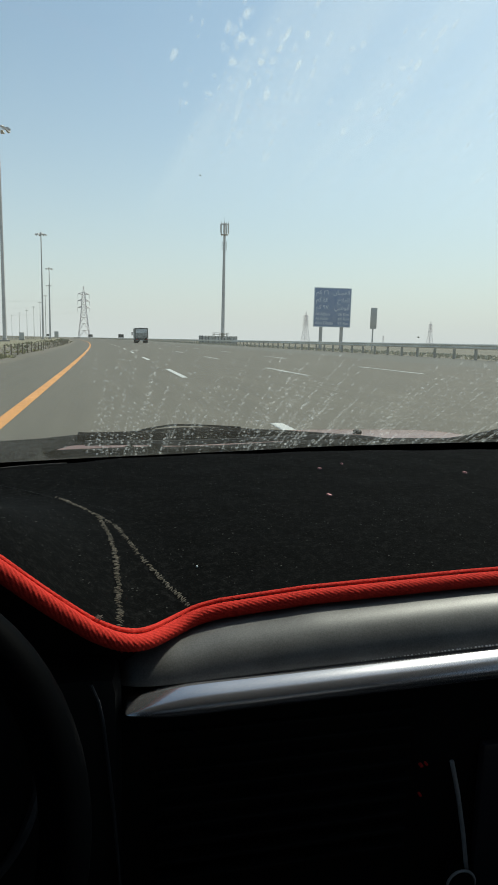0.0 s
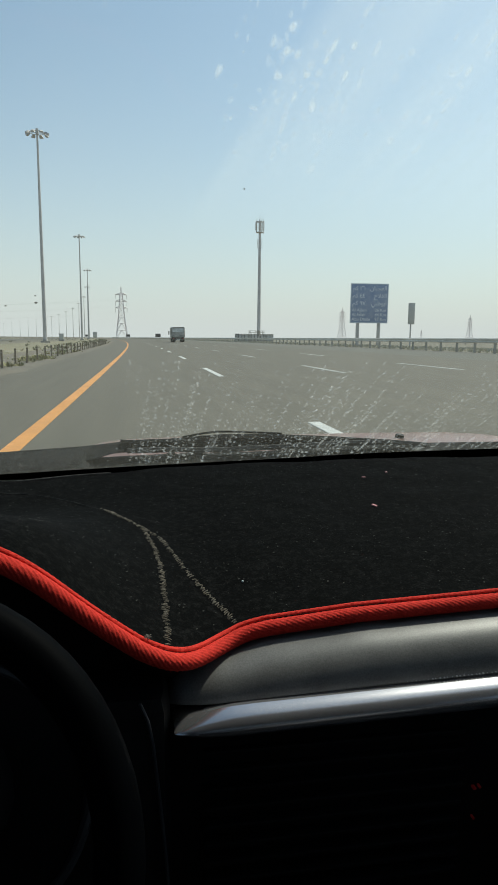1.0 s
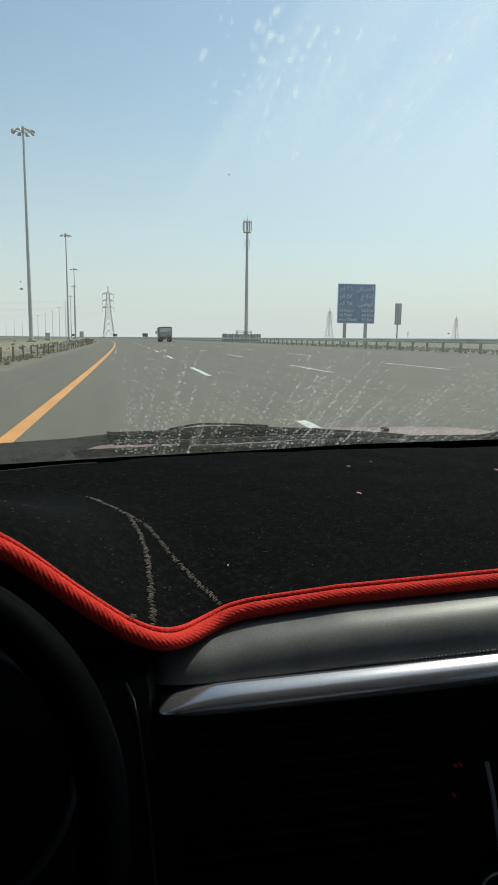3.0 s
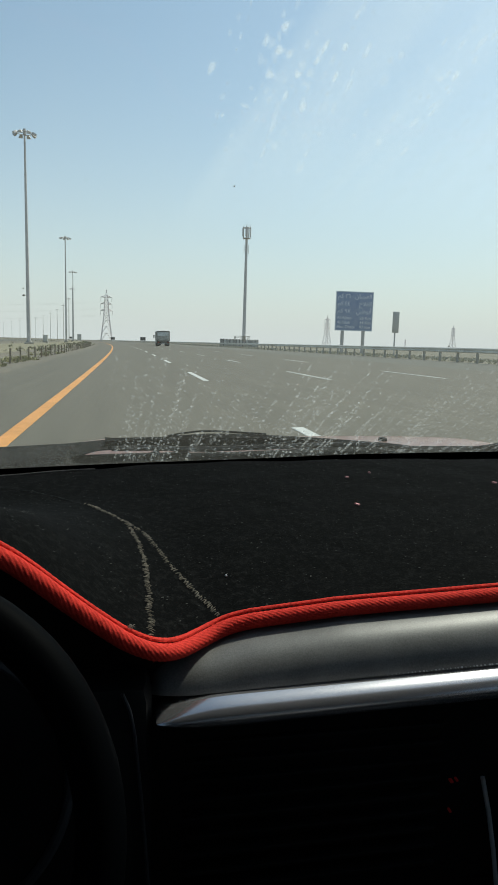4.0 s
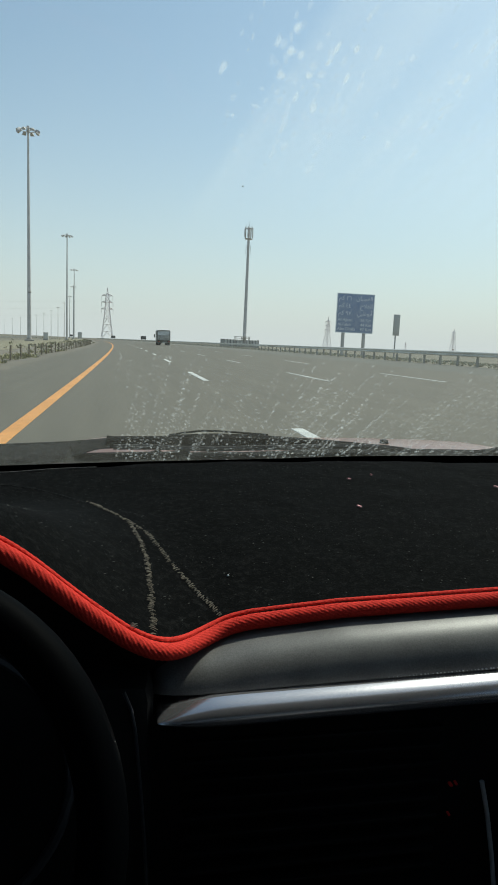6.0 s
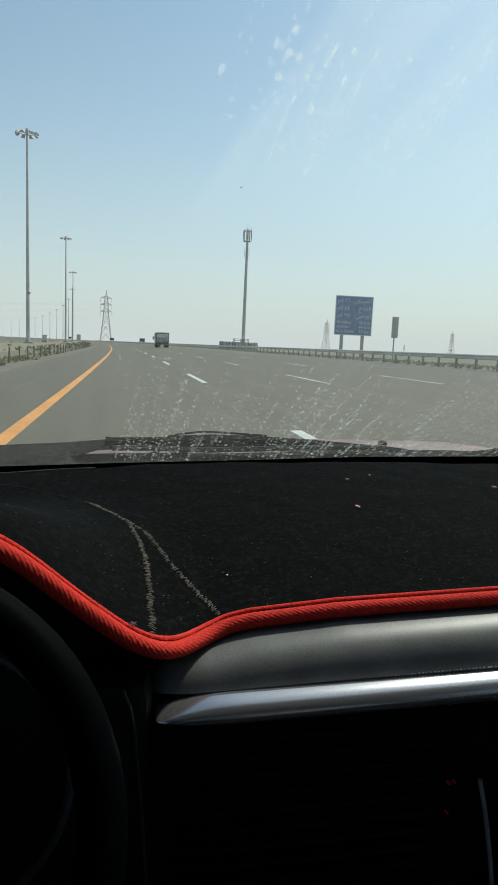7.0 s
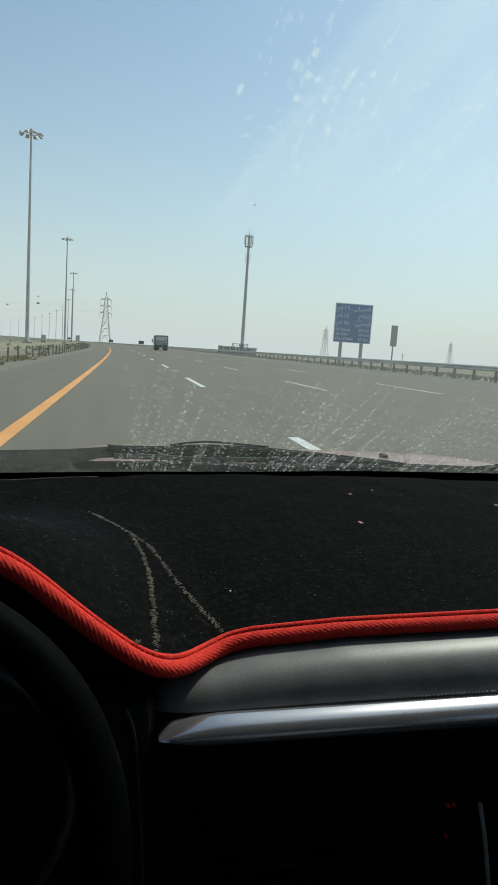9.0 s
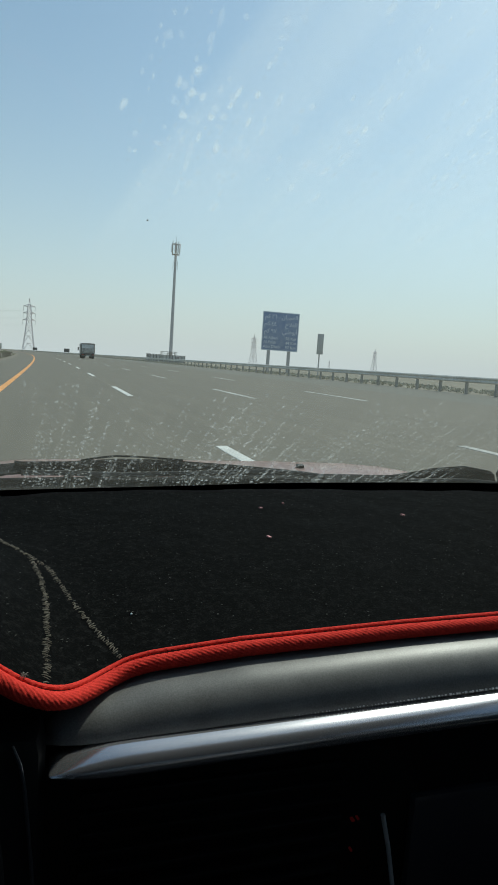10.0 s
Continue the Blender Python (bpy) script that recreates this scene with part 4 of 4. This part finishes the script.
fit_part("floor_pan", boxed(CX - 0.77, CX + 0.77, -1.3, 1.3, 0.22, 0.28), BLACKPLASTIC, car)
fit_part("front_bumper", boxed(CX - 0.82, CX + 0.82, 2.28, 2.5, 0.28, 0.60, bevel=0.08), PAINT, car)
fit_part("firewall", boxed(CX - 0.76, CX + 0.76, 1.24, 1.28, 0.28, 0.84), BLACKPLASTIC, car)

# ---- dashboard ----
FRONT_X = [-0.6, -0.2, 0.0, 0.09, 0.13, 0.222, 0.317, 0.404, 0.95]
FRONT_Z = [0.80, 0.80, 0.805, 0.8135, 0.820, 0.8285, 0.8325, 0.8362, 0.849]
FAR_X = [-0.6, -0.207, -0.07, 0.072, 0.212, 0.378, 0.69, 1.0]
FAR_Z = [0.868, 0.8726, 0.8823, 0.8885, 0.893, 0.8955, 0.898, 0.898]
EDGE_X = [-0.55, -0.3, -0.1, -0.05, -0.03, 0.0, 0.0155, 0.036, 0.05, 0.065, 0.08, 0.0966, 0.115, 0.15, 0.95]
EDGE_Y = [0.56, 0.548, 0.549, 0.554, 0.5595, 0.566, 0.570, 0.581, 0.594, 0.6115, 0.628, 0.6395, 0.6425, 0.643, 0.645]


def mat_z(x, y):
    a, b = lerp(x, FRONT_X, FRONT_Z), lerp(x, FAR_X, FAR_Z)
    hump = 0.145 * smooth((0.095 - x) / 0.235) * (1 - smooth((y - 0.54) / 0.48))
    hump += 0.009 * smooth((-0.02 - x) / 0.10) * (1 - smooth((y - 0.60) / 0.2))
    return a + (b - a) * (y - 0.64) / 0.49 + hump


def edge_y(x):
    return sum(lerp(x + o, EDGE_X, EDGE_Y) for o in (-0.012, -0.006, 0, 0.006, 0.012)) / 5


def far_y(x):
    return 1.119 - 0.02 * ((x - CX) / 0.75) ** 2 + 0.003 * math.sin(x * 17) + 0.002 * math.sin(x * 41)


mat_xs = [-0.5 + 1.46 * k / 220 for k in range(221)]
dashboard = fit_part("dashboard", loft([[(x, edge_y(x) + 0.012, mat_z(x, edge_y(x) + 0.012) - 0.012)] + [(x, y, mat_z(x, y) - 0.012 - 0.03 * smooth((y - 1.09) / 0.05)) for y in [edge_y(x) + (1.2 - edge_y(x)) * k / 16 for k in range(1, 16)]]
                                        + [(x, 1.205, lerp(x, FAR_X, FAR_Z) - 0.045), (x, 1.24, 0.80), (x, 1.24, 0.36), (x, 0.62, 0.36), (x, 0.60, 0.74), (x, 0.625, 0.765)] for x in mat_xs[::4]]), BLACKPLASTIC, car, "black plastic dashboard")


def pad_ring(x):
    zb = 0.7625 + 0.035 * (x - 0.04)
    zt = lerp(x, FRONT_X, FRONT_Z) - 0.017
    u = min(1.0, max(0.0, (x - 0.021) / 0.058))
    k = math.sqrt(max(0.0, 1 - (1 - u) ** 2))
    zt = zb + (zt - zb) * (0.04 + 0.96 * k)
    h = zt - zb
    prof = [(0.660, 1.0), (0.642, 1.0), (0.630, 0.985), (0.619, 0.94), (0.609, 0.85), (0.601, 0.72), (0.595, 0.56), (0.591, 0.385), (0.588, 0.205), (0.5865, 0.07), (0.589, 0.0), (0.660, -0.05)]
    return [(x, 0.660 - (0.660 - y) * (0.72 + 0.28 * k), zb + h * f) for y, f in prof]


pad_xs = [0.021 + 0.100 * (k / 24) ** 1.6 for k in range(25)] + [0.121 + 0.82 * k / 60 for k in range(1, 61)]
fit_part("padded_panel", loft([pad_ring(x) for x in pad_xs]), PAD, dashboard, "grey leather-look padded panel")


def strip_ring(x):
    zb = 0.7445 + 0.026 * (x - 0.06)
    zt = 0.7675 + 0.031 * (x - 0.066)
    u = min(1.0, max(0.0, (x - 0.031) / 0.075))
    k = max(0.0, 1 - (1 - u) ** 2.2) ** 0.5
    zb += 0.007 * (1 - k)
    zt = zb + (zt - zb) * (0.03 + 0.97 * k)
    h = zt - zb
    prof = [(0.5800, 0.90), (0.5775, 1.0), (0.5730, 0.965), (0.5685, 0.89), (0.5640, 0.78), (0.5605, 0.64), (0.5585, 0.48), (0.5580, 0.32), (0.5592, 0.17), (0.5625, 0.05), (0.5670, 0.0), (0.61, -0.2), (0.61, 0.9)]
    return [(x, 0.61 - (0.61 - y) * (0.8 + 0.2 * k), zb + h * f) for y, f in prof]


strip_xs = [0.031 + 0.057 * (k / 20) ** 1.7 for k in range(21)] + [0.088 + 0.85 * k / 50 for k in range(1, 51)]
beads = bmesh.new()
for k in range(150):
    x = 0.26 + 0.0042 * k + random.uniform(-0.0008, 0.0008)
    y, z = pad_ring(x)[9][1:]
    s = lerp(x, [0.26, 0.42, 0.6, 0.9], [0.35, 0.7, 1.0, 1.0]) * random.uniform(0.6, 1.15)
    box(beads, x - 0.0017 * s, x + 0.0017 * s, y - 0.0010, y + 0.001, z - 0.0010 * s, z + 0.0016 * s, bevel=0.0004)
fit_part("pad_seam", beads, SATIN, dashboard, "pale stitched seam along the padded panel")
fit_part("chrome_strip", loft([strip_ring(x) for x in strip_xs]), CHROME, dashboard, "satin chrome trim strip")

for k in range(9):
    z = 0.545 + 0.02 * k
    fit_part("vent_slat", boxed(0.06, 0.33, 0.594, 0.612, z, z + 0.006, bevel=0.002, turn=None), BLACKPLASTIC, dashboard)
bezel = tube([(0.381, 0.598, 0.641), (0.391, 0.597, 0.601), (0.401, 0.596, 0.551), (0.409, 0.595, 0.501), (0.415, 0.595, 0.44)], 0.0026, 8)
fit_part("screen_trim", bezel, SATIN, dashboard, "thin silver edge of the display")
fit_part("display", boxed(0.415, 0.70, 0.592, 0.606, 0.46, 0.66, bevel=0.006), SCREEN, dashboard, "dark glossy display")
ringed = [(0.398 + 0.017 * math.cos(a), 0.588, 0.495 + 0.017 * math.sin(a)) for a in (2 * math.pi * k / 28 for k in range(29))]
knob = fit_part("control_knob", rodded((0.398, 0.606, 0.495), (0.398, 0.584, 0.495), 0.016, 0.0145, 24), BLACKPLASTIC, dashboard, "black knob with a silver ring")
fit_part("knob_ring", tube(ringed, 0.0016, 6), SATIN, knob)

LED = bpy.data.materials.new("red_indicator_light")
LED.use_nodes = True
LED.node_tree.nodes["Principled BSDF"].inputs["Base Color"].default_value = (0.2, 0.01, 0.01, 1)
LED.node_tree.nodes["Principled BSDF"].inputs["Emission Color"].default_value = (1.0, 0.05, 0.06, 1)
LED.node_tree.nodes["Principled BSDF"].inputs["Emission Strength"].default_value = 0.012
for x, z, w in ((0.346, 0.605, 0.0012), (0.345, 0.640, 0.0018), (0.351, 0.641, 0.0012)):
    fit_part("indicator_light", boxed(x - w, x + w, 0.596, 0.602, z - 0.0011, z + 0.0011, bevel=0.0005), LED, dashboard, "dim red indicator light")

# steering wheel and column
WM = pose(-0.180, 0.4025, 0.7755, 65, 0, 0)
pts = [WM @ Vector((0.1695 * math.cos(a), 0.1695 * math.sin(a), 0)) for a in (3.6 + 2 * math.pi * k / 64 for k in range(65))]
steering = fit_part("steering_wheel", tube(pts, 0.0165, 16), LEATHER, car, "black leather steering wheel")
hub = bmesh.new()
box(hub, -0.075, 0.075, -0.06, 0.06, -0.05, -0.005, bevel=0.02, turn=WM)
# hub and spokes share the darkened leather colour, so they read as unlit
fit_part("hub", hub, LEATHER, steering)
for a in (-35, 215, 270):
    sp = bmesh.new()
    box(sp, 0.06, 0.175, -0.018, 0.018, -0.03, -0.012, bevel=0.006, turn=WM @ pose(0, 0, 0, 0, 0, a))
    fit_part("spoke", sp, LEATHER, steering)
fit_part("steering_column", rodded((-0.165, 0.45, 0.77), (-0.165, 0.66, 0.68), 0.055, 0.07, 18), BLACKPLASTIC, car)
fit_part("column_shroud", boxed(-0.40, 0.028, 0.565, 0.64, 0.40, 0.79, bevel=0.02), BLACKPLASTIC, car)

fit_part("shroud_trim", tube([(lerp(0.785 - 0.0085 * k, [0.54, 0.597, 0.644, 0.69, 0.747, 0.769, 0.785], [0.0275, 0.0245, 0.0213, 0.0172, 0.0116, 0.0074, 0.0010]), 0.5635, 0.785 - 0.0085 * k) for k in range(29)], 0.0016, 8), DARKSATIN, dashboard, "thin dark satin edge of the instrument shroud")

# instrument cluster behind the wheel
CM = pose(-0.16, 0.5425, 0.722, 80, 0, 0)
cluster = fit_part("instrument_pod", rodded(CM @ Vector((0, 0, 0)), CM @ Vector((0, 0, -0.06)), 0.1175, 0.1175, 48), BLACKPLASTIC, dashboard, "dark round instrument housing")
fit_part("surround", tube([CM @ Vector((0.1175 * math.cos(a), 0.1175 * math.sin(a), 0.001)) for a in (2 * math.pi * k / 64 for k in range(65))], 0.0046, 8), DARKSATIN, cluster, "dark satin surround")

# ---- velour dash mat with red corded edge ----
mat = empty("dash_mat", pose(CX, 0, 0.86), "black velour dashboard mat with a red corded edge", "dash mat")


def mat_part(name, bm, m, parent, label="", smooth_it=True):
    bm.transform(Matrix.Translation((-CX, 0, -0.86)))
    return part(name, bm, m, parent, label, smooth_it)


bm = bmesh.new()
n = 70
grid = []
for x in mat_xs:
    a, b = edge_y(x), far_y(x)
    row = [bm.verts.new((x, a - 0.004, mat_z(x, a) - 0.012))]
    for k in range(n + 1):
        y = a + (b - a) * k / n
        row.append(bm.verts.new((x, y, mat_z(x, y) + 0.0009 * noise.noise((x * 22, y * 22, 0)) + 0.0005 * noise.noise((x * 90, y * 90, 3)))))
    row.append(bm.verts.new((x, b + 0.001, mat_z(x, b) - 0.010)))
    grid.append(row)
for a, b in zip(grid, grid[1:]):
    for i in range(len(a) - 1):
        bm.faces.new((a[i], b[i], b[i + 1], a[i + 1]))
cover = mat_part("velour_cover", bm, CARPET, mat)

cord_x = [-0.5 + 1.45 * k / 2400 for k in range(2401)]
cord = [(x, edge_y(x) - 0.0035, mat_z(x, edge_y(x)) - 0.0074) for x in cord_x]
mat_part("red_cord", tube(cord, 0.0078, 72, 0.024, 0.0062, 12), REDCORD, mat, "thick red corded edging")
lip = [(x, edge_y(x) + 0.004, mat_z(x, edge_y(x) + 0.004) - 0.0004) for x in cord_x[::2]]
mat_part("red_binding", tube(lip, 0.0029, 10, 0.035, 0.006, 2), REDCORD, mat, "thin red binding along the cord")


fibres = bmesh.new()
hair = random.Random(11)
for _ in range(5200):
    x = hair.uniform(-0.32, 0.72)
    a = hair.uniform(-1.1, 2.6)
    c = Vector((x, edge_y(x) - 0.0035 - 0.0079 * math.cos(a), mat_z(x, edge_y(x)) - 0.0074 + 0.0079 * math.sin(a)))
    out = Vector((hair.uniform(-1.6, 1.6), -math.cos(a), math.sin(a))).normalized() * hair.uniform(0.0010, 0.0026)
    w = Vector((0.00012, 0, 0.00008))
    fibres.faces.new([fibres.verts.new(q) for q in (c - w, c + w, c + out)])
mat_part("cord_fibres", fibres, REDCORD, mat, "fine red fibres standing off the cord", False)["kind"] = "stuff"


def seam(points, name):
    """A zigzag of short threads along a smooth line on the mat."""
    xs_, ys_ = [p[0] for p in points], [p[1] for p in points]
    par = [0.0]
    for (xa, ya), (xb, yb) in zip(points, points[1:]):
        par.append(par[-1] + math.hypot(xb - xa, yb - ya))
    bm = bmesh.new()
    count = int(par[-1] / 0.0033)
    for k in range(count):
        if random.random() < 0.04:
            continue
        a, b = par[-1] * k / count, par[-1] * (k + 0.75) / count
        pa, pb = [Vector((lerp(v, par, xs_), lerp(v, par, ys_), 0)) for v in (a, b)]
        side = Vector((pb.y - pa.y, pa.x - pb.x, 0)).normalized() * 0.0039
        wob = side * 0.35 * noise.noise((a * 60, 3, 1))
        along = (pb - pa) * random.uniform(-0.5, 0.5)
        pa, pb = pa - side * random.uniform(0.3, 1.15) + wob - along, pb + side * random.uniform(0.3, 1.15) + wob + along
        mid = (pa + pb) / 2
        pa.z, pb.z, mid.z = mat_z(pa.x, pa.y) + 0.0002, mat_z(pb.x, pb.y) + 0.0002, mat_z(mid.x, mid.y) + 0.0008
        thin = 0.00085 * random.uniform(0.5, 1.4)
        rod(bm, pa, mid, thin * 0.7, thin, n=5)
        rod(bm, mid, pb, thin, thin * 0.7, n=5)
    return mat_part(name, bm, THREAD, mat, "tan zigzag stitching")


seam([(-0.058, 0.957), (-0.051, 0.951), (0.0014, 0.874), (0.027, 0.835), (0.0515, 0.76), (0.079, 0.695), (0.096, 0.655), (0.0985, 0.648)], "stitched_seam")
seam([(0.004, 0.868), (0.012, 0.83), (0.019, 0.791), (0.0255, 0.727), (0.0266, 0.66), (0.0263, 0.594), (0.0262, 0.584)], "stitched_seam")

rng = random.Random(8)
bm = bmesh.new()
for _ in range(9000):
    x, y = rng.uniform(-0.4, 0.9), 0.6 + 0.52 * rng.random() ** 0.8
    if y < edge_y(x) + 0.01:
        continue
    s, a = 0.00016 + 0.0007 * rng.random() ** 7, rng.uniform(0, 6.28)
    c = Vector((x, y, mat_z(x, y) + 0.0006))
    u, v = Vector((math.cos(a), math.sin(a), 0.1)) * s * rng.uniform(0.9, 1.7), Vector((-math.sin(a), math.cos(a), 0.1)) * s
    bm.faces.new([bm.verts.new(c + p) for p in (-u - v, u - v, u + v, -u + v)])
lint = mat_part("lint", bm, LINT, mat, "scattered pale lint", False)
lint["kind"] = "stuff"
mat_part("edge_thread", tube([(x, far_y(x) - 0.001, mat_z(x, far_y(x)) + 0.0008) for x in [-0.36 + 0.31 * k / 40 for k in range(41)]], 0.0008, 6), FLUFF, mat, "pale loose thread along the far edge")

ridge = [(-0.25, 1.072), (-0.1755, 1.048), (-0.1395, 1.0296), (-0.1032, 1.002), (-0.0675, 0.964), (-0.056, 0.955)]
line = [(lerp(k, range(6), [p[0] for p in ridge]), lerp(k, range(6), [p[1] for p in ridge])) for k in (5 * j / 60 for j in range(61))]
mat_part("crease", tube([(x, y, mat_z(x, y) + 0.0002) for x, y in line], 0.0007, 8), CREASE, mat, "pale crease running on from the seam")
fluff = bmesh.new()
for k in range(9):
    a, reach = rng.uniform(-0.6, 0.9), rng.uniform(0.004, 0.007)
    x, y = 0.0065 + rng.uniform(-0.0015, 0.0015), 0.5715 + rng.uniform(-0.0025, 0.0025)
    z = mat_z(x, y) + 0.0028
    pts = [(x + reach * t * math.cos(a + t), y + reach * t * math.sin(a + t), z + 0.004 * t * (1 - t)) for t in (0, 0.25, 0.5, 0.75, 1.0)]
    for p, q in zip(pts, pts[1:]):
        rod(fluff, p, q, 0.0003, n=5)
mat_part("fluff", fluff, FLUFF, mat, "tuft of grey fluff caught on the cord")["kind"] = "stuff"

for x, y, turn, s in ((0.359, 1.021, 24, 0.7), (0.335, 0.901, -58, 0.85), (0.405, 1.041, -66, 0.45), (0.598, 0.9765, -50, 0.75)):
    bm = boxed(-0.0045 * s, 0.0045 * s, -0.002 * s, 0.002 * s, -0.0005, 0.0012, bevel=0.0004)
    ob = tagged(link("paper_scrap", bm, CRUMB), "tiny pink paper scrap lying on the dash mat", "scrap", "paper scraps")
    ob.matrix_world = pose(x, y, mat_z(x, y) + 0.001, 4, 6, turn)
bm = bmesh.new()
bmesh.ops.create_icosphere(bm, subdivisions=2, radius=0.0013)
ob = tagged(link("white_crumb", bm, SIGNWHITE), "tiny white crumb lying on the dash mat", "crumb")
ob.matrix_world = pose(0.116, 0.724, mat_z(0.116, 0.724) + 0.001)
